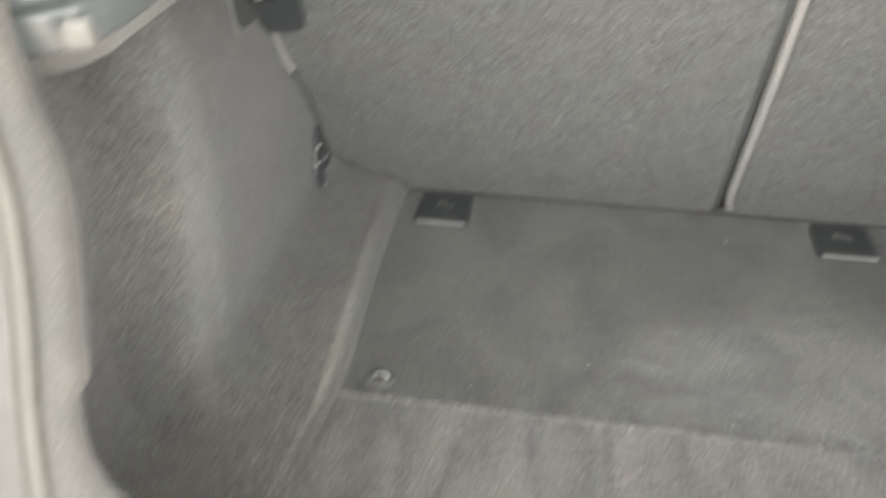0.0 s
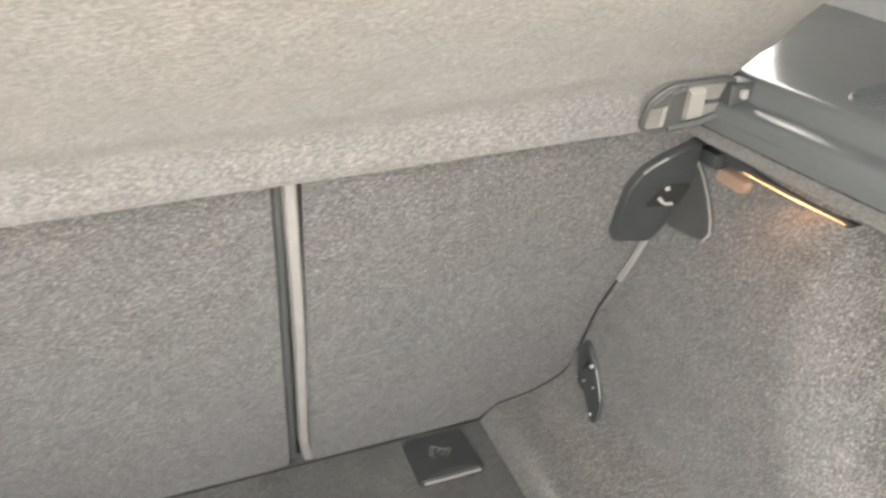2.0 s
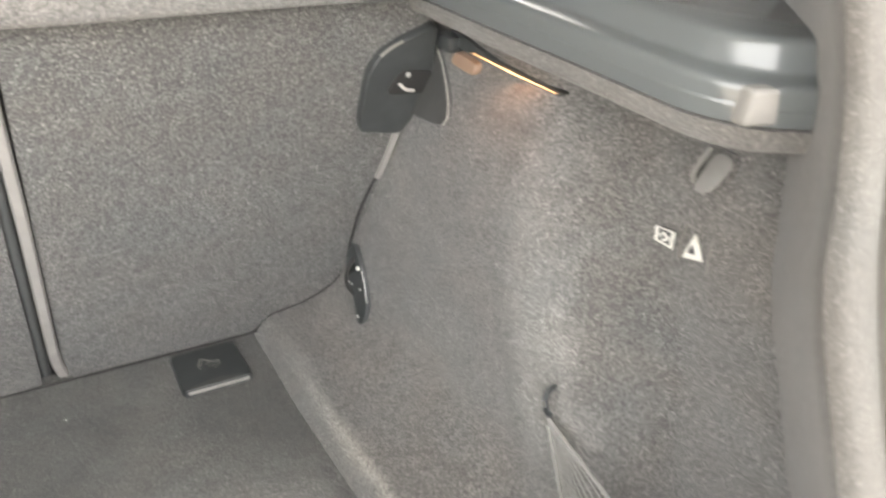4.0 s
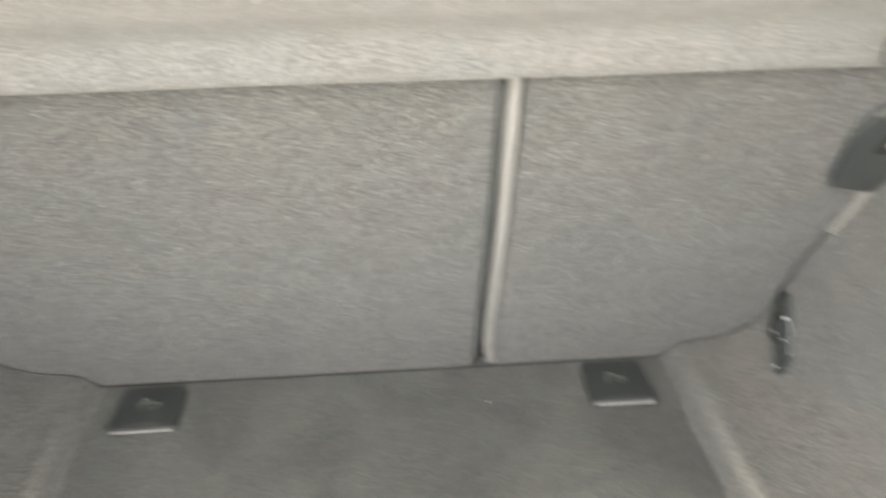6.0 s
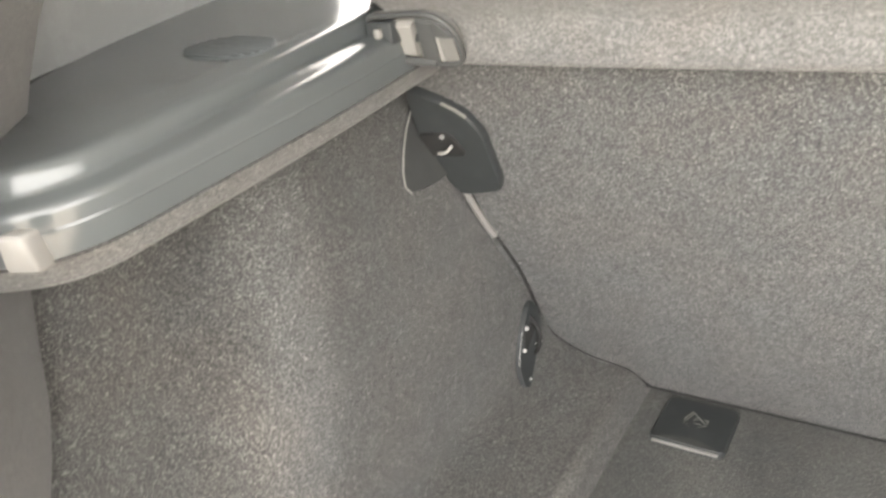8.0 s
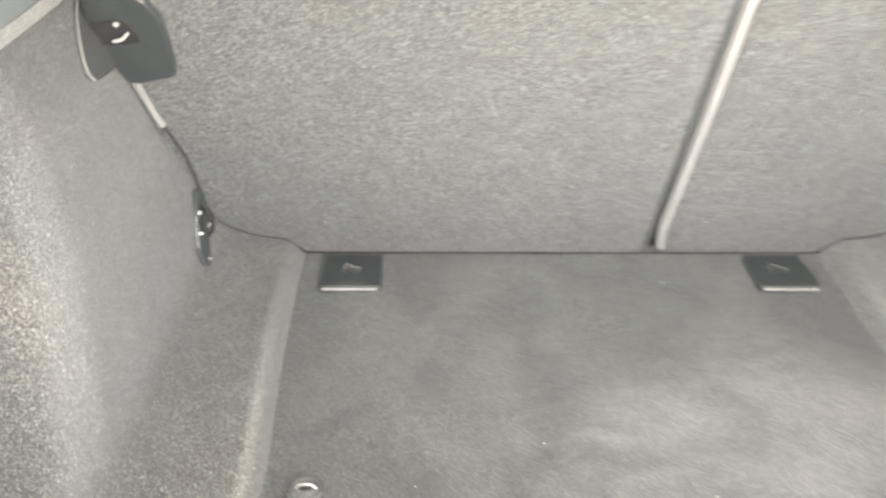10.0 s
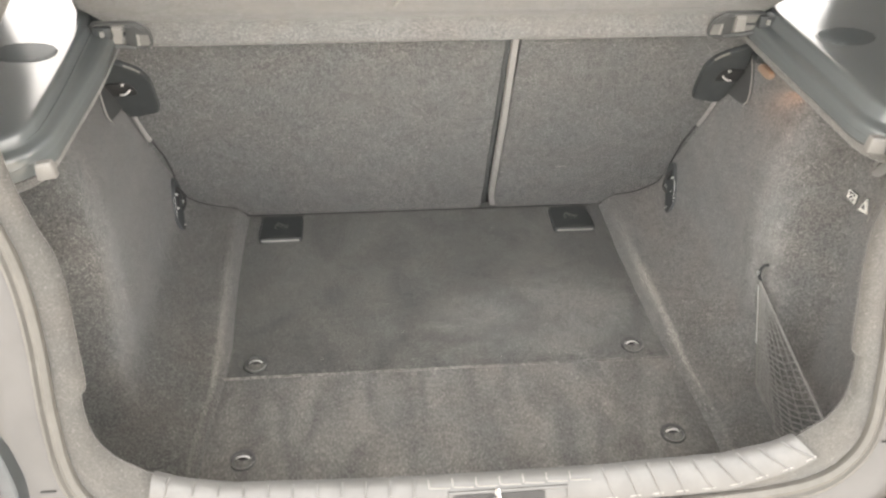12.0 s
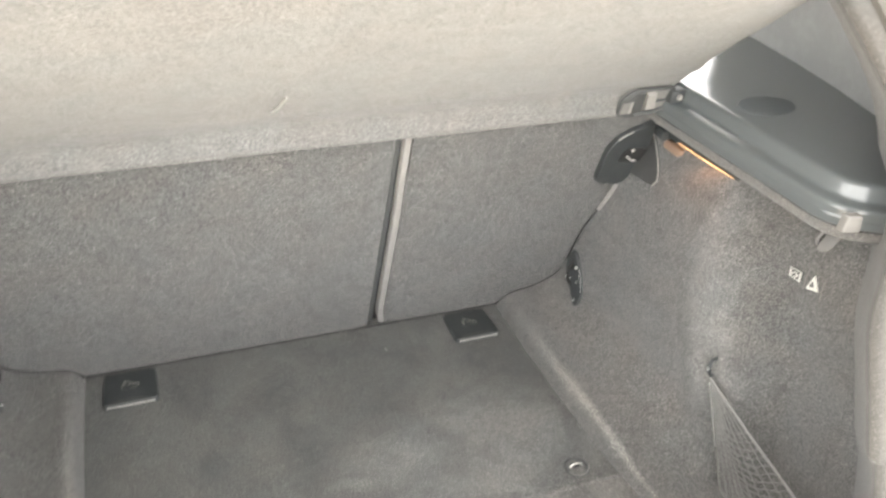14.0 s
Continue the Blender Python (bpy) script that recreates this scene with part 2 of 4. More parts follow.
# ---- mesh tools ----
def part(name, bm, mat, parent=None, label="", smooth=True):
    bmesh.ops.recalc_face_normals(bm, faces=bm.faces[:])
    me = bpy.data.meshes.new(name)
    bm.to_mesh(me)
    bm.free()
    me.materials.append(mat)
    if smooth:
        me.polygons.foreach_set("use_smooth", [True] * len(me.polygons))
        me.set_sharp_from_angle(angle=radians(42))
    ob = new(name, me)
    if parent is not None:
        ob.parent = parent
    if label:
        ob["label"] = label
    return ob


def thing(name, label, category, group="", kind=""):
    return tagged(new(name), label, category, group, kind)


def lerp_table(v, xs, ys):
    return float(np.interp(v, xs, ys))


def smooth01(t):
    t = max(0.0, min(1.0, t))
    return t * t * (3 - 2 * t)


def spline(points, steps=6, closed=False):
    """Catmull-Rom through the points."""
    p = [Vector(q) for q in points]
    n = len(p)
    out = []
    last = n if closed else n - 1
    for i in range(last):
        a, b = p[i], p[(i + 1) % n]
        z = p[(i - 1) % n] if closed or i > 0 else a * 2 - b
        c = p[(i + 2) % n] if closed or i + 2 < n else b * 2 - a
        for k in range(steps):
            t = k / steps
            out.append(0.5 * ((2 * a) + (b - z) * t + (2 * z - 5 * a + 4 * b - c) * t * t + (3 * a - z - 3 * b + c) * t ** 3))
    if not closed:
        out.append(p[-1])
    return out


def grid_bm(rows, back=None, close=False):
    """A sheet through rows of points; with back (rows of the far side) a solid."""
    bm = bmesh.new()
    n, m = len(rows), len(rows[0])

    def sheet(rs):
        return [[bm.verts.new(p) for p in r] for r in rs]

    def fill(vs, wrap):
        for i in range(n - 1):
            for j in range(m if wrap else m - 1):
                k = (j + 1) % m
                bm.faces.new((vs[i][j], vs[i + 1][j], vs[i + 1][k], vs[i][k]))

    a = sheet(rows)
    fill(a, close)
    if back is not None:
        b = sheet(back)
        fill(b, close)
        for i in range(n - 1):
            for j in (0, m - 1):
                bm.faces.new((a[i][j], a[i + 1][j], b[i + 1][j], b[i][j]))
        for j in range(m - 1):
            for i in (0, n - 1):
                bm.faces.new((a[i][j], a[i][j + 1], b[i][j + 1], b[i][j]))
    elif close:
        for i in (0, n - 1):
            bm.faces.new(a[i])
    return bm


def tube(points, radius, sides=8, bm=None, closed=False):
    pts = [Vector(p) for p in points]
    own = bmesh.new() if bm is None else bm
    rings = []
    n = len(pts)
    up = None
    for i, p in enumerate(pts):
        a = pts[(i - 1) % n] if closed or i else p
        b = pts[(i + 1) % n] if closed or i < n - 1 else p
        d = (b - a).normalized()
        if up is None:
            up = d.orthogonal().normalized()
        up = (up - d * up.dot(d)).normalized()
        w = d.cross(up)
        r = float(radius[i]) if isinstance(radius, (list, tuple)) else radius
        rings.append([own.verts.new(p + r * (math.cos(k * math.tau / sides) * up + math.sin(k * math.tau / sides) * w)) for k in range(sides)])
    for i in range(n if closed else n - 1):
        u, v = rings[i], rings[(i + 1) % n]
        for k in range(sides):
            own.faces.new((u[k], u[(k + 1) % sides], v[(k + 1) % sides], v[k]))
    if not closed:
        own.faces.new(rings[0])
        own.faces.new(rings[-1])
    return own


def box_bm(size, at=(0, 0, 0), bevel=0.0, segments=2, turn=None, bm=None):
    own = bmesh.new()
    bmesh.ops.create_cube(own, size=1.0)
    bmesh.ops.scale(own, vec=size, verts=own.verts)
    if bevel:
        bmesh.ops.bevel(own, geom=own.edges[:], offset=bevel, segments=segments, profile=0.5, affect="EDGES")
    if turn is not None:
        bmesh.ops.transform(own, matrix=turn, verts=own.verts)
    bmesh.ops.translate(own, vec=at, verts=own.verts)
    if bm is None:
        return own
    me = bpy.data.meshes.new("t")
    own.to_mesh(me)
    own.free()
    bm.from_mesh(me)
    bpy.data.meshes.remove(me)
    return bm


def prism(outline, place, depth, bevel=0.0):
    """A plate: place(u, v, w) puts the outline's point at depth w; from w = 0 (back) to depth (face)."""
    bm = bmesh.new()
    back = [bm.verts.new(place(u, v, 0)) for u, v in outline]
    n = len(outline)
    if bevel:
        cu, cv = sum(u for u, v in outline) / n, sum(v for u, v in outline) / n
        edge = [bm.verts.new(place(u, v, depth - bevel)) for u, v in outline]
        face = []
        for u, v in outline:
            d = math.hypot(u - cu, v - cv)
            k = (d - bevel) / d
            face.append(bm.verts.new(place(cu + (u - cu) * k, cv + (v - cv) * k, depth)))
        loops = [back, edge, face]
    else:
        face = [bm.verts.new(place(u, v, depth)) for u, v in outline]
        loops = [back, face]
    for a, b in zip(loops, loops[1:]):
        for i in range(n):
            bm.faces.new((a[i], a[(i + 1) % n], b[(i + 1) % n], b[i]))
    bm.faces.new(back)
    bm.faces.new(face)
    return bm


def rounded(outline, r, steps=3):
    """Round the corners of a 2D outline."""
    out = []
    n = len(outline)
    for i in range(n):
        p, a, b = Vector(outline[i]), Vector(outline[i - 1]), Vector(outline[(i + 1) % n])
        da, db = (a - p), (b - p)
        k = min(r, da.length * 0.45, db.length * 0.45)
        s, e = p + da.normalized() * k, p + db.normalized() * k
        for j in range(steps + 1):
            t = j / steps
            q = s * (1 - t) ** 2 + p * 2 * t * (1 - t) + e * t * t
            out.append((q.x, q.y))
    return out


def disc(n, rx, ry=None, cx=0.0, cy=0.0):
    ry = rx if ry is None else ry
    return [(cx + rx * math.cos(k * math.tau / n), cy + ry * math.sin(k * math.tau / n)) for k in range(n)]


# ---- the boot's plan ----
CX = 0.008          # middle of the body


def mid(y):
    """The boot's middle: the trims stand a little to the right towards the rear."""
    return 0.014 * (1 - smooth01((y - 0.36) / 0.40))


SEAT_Y, SEAT_LEAN = 0.892, 0.38


def seat_at(x, z, w=0.0):
    """A point on the seat backs' rear face, w proud of it."""
    k = 1 / math.hypot(1, SEAT_LEAN)
    return Vector((x, SEAT_Y - SEAT_LEAN * z - w * k, z - w * SEAT_LEAN * k))


def opening_y(z):
    return 0.10 + 0.55 * (z - 0.26)


Z_R = [0.0, 0.1, 0.2, 0.27, 0.35, 0.41, 0.46]


def ridge_height(y):
    """How far the ridge beside the floor stands up, 0.3 to 1."""
    return 0.30 + 0.70 * smooth01((y - 0.38) / 0.14)


def wall_half(y, z):
    """Half width of the side trims at depth y and height z."""
    yr = lerp_table(z, Z_R, [0.385, 0.39, 0.41, 0.445, 0.49, 0.545, 0.58])
    xr = lerp_table(z, Z_R, [0.505, 0.512, 0.513, 0.518, 0.54, 0.570, 0.578])
    xs = lerp_table(z, [0, 0.07, 0.14, 0.25, 0.37, 0.46], [0.488, 0.492, 0.498, 0.525, 0.54, 0.55])
    xp = lerp_table(z, [0, 0.2, 0.345, 0.40, 0.46], [0.585, 0.598, 0.606, 0.626, 0.635])
    if y >= yr:
        t = (y - yr) / (0.85 - yr)
        x = xr + (xs - xr) * t
        x += 0.010 * math.exp(-((y - yr) / 0.03) ** 2) * 0.5
    else:
        x = xr + 0.005 + (xp - xr - 0.005) * smooth01((yr - y) / 0.038)
    # the foot sweeps inward to the ridge beside the floor
    low = 0.035 + 0.055 * ridge_height(y)
    return x - 0.046 * max(0.0, (low - z) / 0.05) ** 2


# ---- floor ----
def floor_board(name, y0, y1, label, felt):
    board = thing(name, label, "floor panel", kind="structure")
    rows = []
    n = 14
    xs = np.linspace(-0.392, 0.408, 25)
    for i in range(n + 1):
        y = y0 + (y1 - y0) * i / n
        edge = min(i, n - i)
        rows.append([(x + (0.012 * smooth01((0.40 - y) / 0.2) * (1 if x > 0 else -1) if abs(x - 0.008) > 0.39 else 0.0), y,
                      0.0 - (0.0012 if edge == 0 else 0.0) - (0.003 if abs(x - 0.008) > 0.395 else 0)
                      + 0.0012 * noise.noise((x * 6, y * 6, 0))) for x in xs])
    back = [[(p[0], p[1], -0.02) for p in r] for r in rows]
    part("panel", grid_bm(rows, back), felt, board)
    return board


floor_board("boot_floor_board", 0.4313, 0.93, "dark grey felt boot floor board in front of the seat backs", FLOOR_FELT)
flap = floor_board("boot_floor_flap", 0.05, 0.4297, "dark grey felt boot floor flap with a paler middle, behind the load lip", FLAP_FELT)
part("hinge_line", tube([(x, 0.4305 + 0.0008 * noise.noise((x * 14, 0, 0)), 0.0008 + 0.0006 * noise.noise((x * 31, 2, 0))) for x in np.linspace(-0.385, 0.40, 90)], 0.0022, 8), WORN_FELT, flap, "pale worn hinge line")
under = thing("floor", "dark tub under the boot floor boards", "floor", kind="structure")
part("tub", box_bm((1.5, 1.2, 0.03), (0.0, 0.50, -0.045)), DARK_RUBBER, under)


# ---- side trims ----
def side_trim(s):
    trim = thing("side_trim", "grey heather felt side trim with a wheel arch bulge", "wall trim", "side trims", "structure")
    ys = np.concatenate([np.linspace(0.96, 0.62, 12), np.linspace(0.60, 0.30, 40), np.linspace(0.285, 0.05, 14)])
    rows, back = [], []
    for yt in ys:
        # the bulge stands a little further back on the left
        y = yt
        k = ridge_height(y)
        yt = yt + (0.028 * (1 - smooth01((yt - 0.55) / 0.15)) if s < 0 else 0.0)
        crease = 0.381 + 0.022 * smooth01((0.52 - y) / 0.28)
        prof = [(crease - 0.003, -0.006), (crease + 0.001, 0.006 * k), (crease + 0.004, 0.015 * k), (crease + 0.008, 0.024 * k), (crease + 0.013, 0.031 * k), (crease + 0.019, 0.035 * k),
                (crease + 0.027, 0.0365 * k), (crease + 0.037, 0.0365 * k), (crease + 0.050, 0.037 * k)]
        base = 0.040 * k
        prof += [(wall_half(yt, base + dz), base + dz) for dz in (0.0, 0.006, 0.013, 0.021, 0.030, 0.040)]
        prof += [(wall_half(yt, z), z) for z in (0.095, 0.12, 0.15, 0.18, 0.21, 0.24, 0.27, 0.30, 0.33, 0.36, 0.39, 0.42, 0.446)]
        wob = 0.0015
        # the rear edge follows the slope of the opening
        rear = [max(y, opening_y(z) + 0.018 + 0.02 * y) for x, z in prof]
        rows.append([(mid(y) + s * (x + wob * noise.noise((x * 9, y * 9, z * 9))), e, z) for (x, z), e in zip(prof, rear)])
        back.append([(mid(y) + s * (x + 0.012), e, z - 0.012) for (x, z), e in zip(prof, rear)])
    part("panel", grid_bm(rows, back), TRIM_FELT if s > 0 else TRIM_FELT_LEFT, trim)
    # hem under the ledge
    path = ledge_path()
    rr, bb = [], []
    for p, o in path:
        p = p - o * crest_extra(p.y, s)
        top = p + o * 0.012
        sec = [(top, 0.489), (p + o * 0.004, 0.487), (p + o * 0.0055, 0.482), (p + o * 0.010, 0.473), (p + o * 0.016, 0.468), (p + o * 0.055, 0.458), (p + o * 0.10, 0.452)]
        rr.append([(mid(q.y) + s * q.x, q.y, z) for q, z in sec])
        bb.append([(mid(q.y) + s * q.x, q.y, z + 0.012) for q, z in sec])
    part("hem", grid_bm(rr, bb), HEM_FELT, trim, "pale felt hem under the plastic ledge")
    return trim


def crest_extra(y, s):
    """How much broader the ledge's crest is at depth y."""
    return (0.011 if s < 0 else 0.002) * smooth01((y - 0.38) / 0.24) - 0.001


def ledge_path():
    """The ledge's inner crest, for the right side: points and the way outward."""
    pts = spline([(0.500, 0.80), (0.500, 0.69), (0.500, 0.50), (0.502, 0.38), (0.506, 0.345), (0.520, 0.316), (0.55, 0.293), (0.62, 0.262), (0.72, 0.238)], 5)
    out = []
    for i, p in enumerate(pts):
        a, b = pts[max(0, i - 1)], pts[min(len(pts) - 1, i + 1)]
        d = (b - a).normalized()
        out.append((p, Vector((-d.y, d.x)).normalized()))
    return out


for side in (-1, 1):
    side_trim(side)


# ---- plastic ledges ----
def ledge(s):
    """The moulded ledge that carries the parcel shelf, with its speaker grille and rubber stop."""
    ob = thing("shelf_ledge", "dark grained plastic ledge carrying the parcel shelf", "shelf support", "shelf ledges")
    path = ledge_path()
    sec = [(0.014, 0.489), (0.006, 0.488), (0.002, 0.490), (0.0014, 0.496), (0.0004, 0.5090), (0.0010, 0.5118), (0.0022, 0.5136), (0.0042, 0.5148), (0.0075, 0.5158), (0.0115, 0.5170),
           (0.0146, 0.5179), (0.0158, 0.5186), (0.0168, 0.5206), (0.0186, 0.5272), (0.0202, 0.5342), (0.0210, 0.5364), (0.0226, 0.5384), (0.0252, 0.5398), (0.0300, 0.5406)]
    rows = []
    n = len(path)
    lift = 0.002 if s > 0 else 0.0075
    for i, (p, o) in enumerate(path):
        # the crest is broad at the pivot and narrows towards the rear, more so on the left
        sec_k = [(k - (crest_extra(p.y, s) if j < 10 else 0.0), z + (lift if 3 < j < 13 else 0.0)) for j, (k, z) in enumerate(sec)]
        r = [(mid(p.y) + s * (p + o * k).x, (p + o * k).y, z) for k, z in sec_k]
        inner = p + o * 0.030
        far = Vector((0.76, 0.84 - 0.56 * i / (n - 1)))
        for t in (0.15, 0.4, 0.7, 1.0):
            q = inner.lerp(far, t)
            r.append((mid(p.y) + s * q.x, q.y, 0.5412 + 0.010 * t ** 1.6))
        rows.append(r)
    back = [[(x, y, z - 0.010) if k > 3 else (x + s * 0.012, y, z) for k, (x, y, z) in enumerate(r)] for r in rows]
    part("body", grid_bm(rows, back), LEDGE, ob)
    # speaker grille: an oval rim and its slats
    gx, gy, gz = CX + s * 0.583, 0.545, 0.5466
    ov = disc(28, 0.042, 0.030)
    def on_top(u, v, w):
        return Vector((gx + u, gy + v, gz + 0.026 * s * u - 0.006 + w))
    grille = part("grille_plate", prism(ov, on_top, 0.0022), DARK_RUBBER, ob, "dark oval speaker grille")
    part("grille_rim", tube([on_top(u, v, 0.0020) for u, v in ov], 0.0010, 6, None, True), LEDGE, grille)
    for k in range(9):
        v = -0.0248 + 0.0062 * k
        half = 0.042 * math.sqrt(max(0, 1 - (v / 0.030) ** 2)) - 0.001
        part("slat", box_bm((2 * half, 0.0030, 0.0030), on_top(0, v, 0.0026), 0.0008, 1, pose(0, 0, 0, 0, -1.49 * s, 0)), LEDGE, grille)
    # pale rubber stop on the rear face
    nb = prism(rounded([(-0.0110, -0.011), (0.0110, -0.011), (0.0085, 0.011), (-0.0085, 0.011)], 0.003),
               lambda u, v, w: Vector((0.013 + s * ((0.503 if s > 0 else 0.496) + u), 0.297 - w - 0.27 * u, 0.513 + v)), 0.010, 0.002)
    part("stop", nb, STOP, ob, "pale rubber stop")
    # pivot pin and block
    pv = CX + s * 0.506
    pivot = part("pivot_block", box_bm((0.027, 0.024, 0.020), (pv, 0.646, 0.527), 0.003), BLACK, ob)
    part("pivot_pin", tube([(pv - s * 0.03, 0.652, 0.520), (pv + s * 0.002, 0.652, 0.520)], 0.0045, 10), BLACK, pivot)
    part("pivot_cap", box_bm((0.006, 0.006, 0.008), (pv - s * 0.001, 0.632, 0.528), 0.0015), PALE, pivot, "pale pivot cap")
    return ob


for side in (-1, 1):
    ledge(side)


# ---- rear seat backs ----
def seat_back(name, x0, x1, label):
    ob = thing(name, label, "seat back", "rear seat backs")
    rows = []
    xs = list(np.linspace(0, 1, 28))
    for j in range(22):
        v = j / 21
        z = 0.004 + 0.62 * v
        r = []
        for u in xs:
            x = x0 + (x1 - x0) * u
            e = min((x - x0), (x1 - x), z - 0.004 + 0.003)
            w = -0.004 * (1 - smooth01(e / 0.007)) + 0.0012 * noise.noise((x * 7, z * 7, 3))
            r.append(seat_at(x, z, w))
        rows.append(r)
    back = [[Vector((p.x, p.y + 0.09, p.z + 0.03)) for p in r] for r in rows]
    part("cover", grid_bm(rows, back), SEAT_FELT, ob)
    return ob


left_seat = seat_back("wide_seat_back", -0.545, 0.1166, "upright wide rear seat back in grey heather felt")
right_seat = seat_back("narrow_seat_back", 0.143, 0.545, "upright narrow rear seat back in grey heather felt")


def edge_strip():
    rows = []
    for z in np.linspace(0.020, 0.60, 30):
        c = 0.1355 - 0.004 * smooth01((z - 0.25) / 0.3)
        c += 0.006 * (1 - smooth01((z - 0.02) / 0.03))
        rows.append([seat_at(c - 0.0064, z, -0.010), seat_at(c - 0.0064, z, 0.002), seat_at(c - 0.0045, z, 0.0045), seat_at(c + 0.003, z, 0.0045),
                     seat_at(c + 0.0054, z, 0.002), seat_at(c + 0.0064, z, -0.010)])
    return grid_bm(rows, None, True)


part("edge_strip", edge_strip(), STRIP, right_seat, "pale plastic edge strip along the split")
part("gap_seal", tube([seat_at(0.1224, z, -0.011) for z in np.linspace(0.014, 0.6, 12)], 0.0056, 10), GAP, left_seat, "grey rubber seal in the split")
part("gap_back", prism([(0.105, 0.0), (0.15, 0.0), (0.15, 0.62), (0.105, 0.62)], lambda u, v, w: seat_at(u, v, -0.03 + w), 0.012), DARK_RUBBER, left_seat)
part("wear_mark", prism(disc(14, 0.011, 0.0022, 0.268, 0.139), lambda u, v, w: seat_at(u, v, w), 0.0022), HEM_FELT, right_seat, "small pale scuff")


# ---- parcel shelf, tipped up ----
def parcel_shelf():
    ob = thing("parcel_shelf", "raised parcel shelf covered in light grey felt", "parcel shelf")
    # section from the front lip up to the free edge: (y, z)
    sec = [(0.700, 0.501), (0.688, 0.4940), (0.676, 0.4910), (0.667, 0.4930), (0.6615, 0.5000), (0.6595, 0.5120), (0.6585, 0.5240), (0.6555, 0.5330), (0.6490, 0.5410), (0.6390, 0.5485), (0.6260, 0.5570),
           (0.6140, 0.5680), (0.604, 0.5775), (0.58, 0.596), (0.53, 0.633), (0.46, 0.686), (0.38, 0.749), (0.30, 0.812), (0.235, 0.864), (0.222, 0.876)]
    sec = spline([(y, z, 0) for y, z in sec], 2)
    rows, back = [], []
    for q in sec:
        t = (0.70 - q.x) / 0.48
        lip = q.y < 0.545
        half = 0.505 if lip else lerp_table(q.x, [0.25, 0.45, 0.58, 0.62], [0.480, 0.500, 0.518, 0.527])
        xs = np.linspace(-half, half, 33)
        r = []
        for x in xs:
            e = half - abs(x)
            bow = 0.0 if lip else 0.012 * smooth01(1 - e / 0.05)
            r.append(Vector((CX + x, q.x + bow * 0.6, q.y + bow * 0.8 + 0.001 * noise.noise((x * 5, q.x * 5, 7)))))
        rows.append(r)
        back.append([Vector((p.x, p.y + 0.014, p.z + 0.018)) for p in r])
    part("panel", grid_bm(rows, back), SHELF_FELT, ob)
    # moulded pivot brackets at the lip's ends
    for s in (-1, 1):
        def at(u, v, w, s=s):
            # u outward from the inner end, v up the lip, w proud of it
            return Vector((-0.002 + s * (0.431 + u), 0.668 - 0.40 * v - 0.917 * w, 0.4965 + 0.917 * v - 0.40 * w))
        outer = rounded([(0.012, 0.0000), (0.045, 0.0014), (0.082, 0.0115), (0.082, 0.0504), (0.016, 0.0518), (0.0, 0.0360), (0.002, 0.0072)], 0.010)
        base = part("bracket_base", prism(outer, at, 0.006, 0.001), BRACKET, ob, "grey pivot bracket recess")
        part("bracket_rim", tube([at(u, v, 0.007) for u, v in outer], 0.0025, 6, None, True), CHEEK, base, "black pivot bracket rim")
        # Corner and web carry the recess shade in their dark colour.
        part("bracket_corner", prism(rounded([(0.001, 0.0288), (0.020, 0.0288), (0.030, 0.0475), (0.018, 0.0511)], 0.004), at, 0.010, 0.002), CHEEK, base)
        part("bracket_web", prism([(0.024, 0.0029), (0.040, 0.0043), (0.032, 0.0490), (0.017, 0.0461)], at, 0.0105, 0.002), CHEEK, base, "bracket web, darkened for recess shade")
        part("bracket_cell", prism(rounded([(0.005, 0.0043), (0.026, 0.0043), (0.021, 0.0330), (0.004, 0.0320)], 0.004), at, 0.0085, 0.001), BRACKET, base)
        # The pale ribs put light reflected on grey plastic into the colour.
        part("cell_rib", prism([(0.0195, 0.0050), (0.0255, 0.0050), (0.0215, 0.0320), (0.0165, 0.0320)], at, 0.0092, 0.001), PALE, base, "bracket rib, pale for light on grey plastic")
        part("bracket_bar", prism([(0.043, 0.0115), (0.060, 0.0130), (0.052, 0.0446), (0.036, 0.0446)], at, 0.0115, 0.002), PALE, base, "bracket rib, pale for light on grey plastic")
        part("bracket_cell", prism(rounded([(0.058, 0.0120), (0.080, 0.0150), (0.080, 0.0470), (0.050, 0.0470)], 0.003), at, 0.0085, 0.001), BRACKET, base, "grey bracket cell")
        part("bracket_arm", tube([at(0.028, 0.0043, 0.010), at(0.055, 0.0086, 0.012), at(0.085, 0.0158, 0.010), at(0.094, 0.0216, 0.006)], 0.0036, 8), CHEEK, base, "grey pivot arm")
    # a short pale cord lying on the face
    cord = spline([(-0.070, 0.606, 0.5770), (-0.0685, 0.598, 0.5822), (-0.066, 0.580, 0.5925), (-0.0635, 0.560, 0.6075), (-0.061, 0.545, 0.6185)], 3)
    cord = [p + Vector((0, -0.0014, -0.0018)) for p in cord]
    rows = [[p + Vector((-0.0016, 0, 0.001)), p + Vector((-0.0012, -0.0007, -0.0009)), p + Vector((0.0012, -0.0007, -0.0009)), p + Vector((0.0016, 0, 0.001))] for p in cord]
    part("pull_tape", grid_bm(rows, None, True), TAPE, ob, "short pale tape on the felt")
    return ob


parcel_shelf()


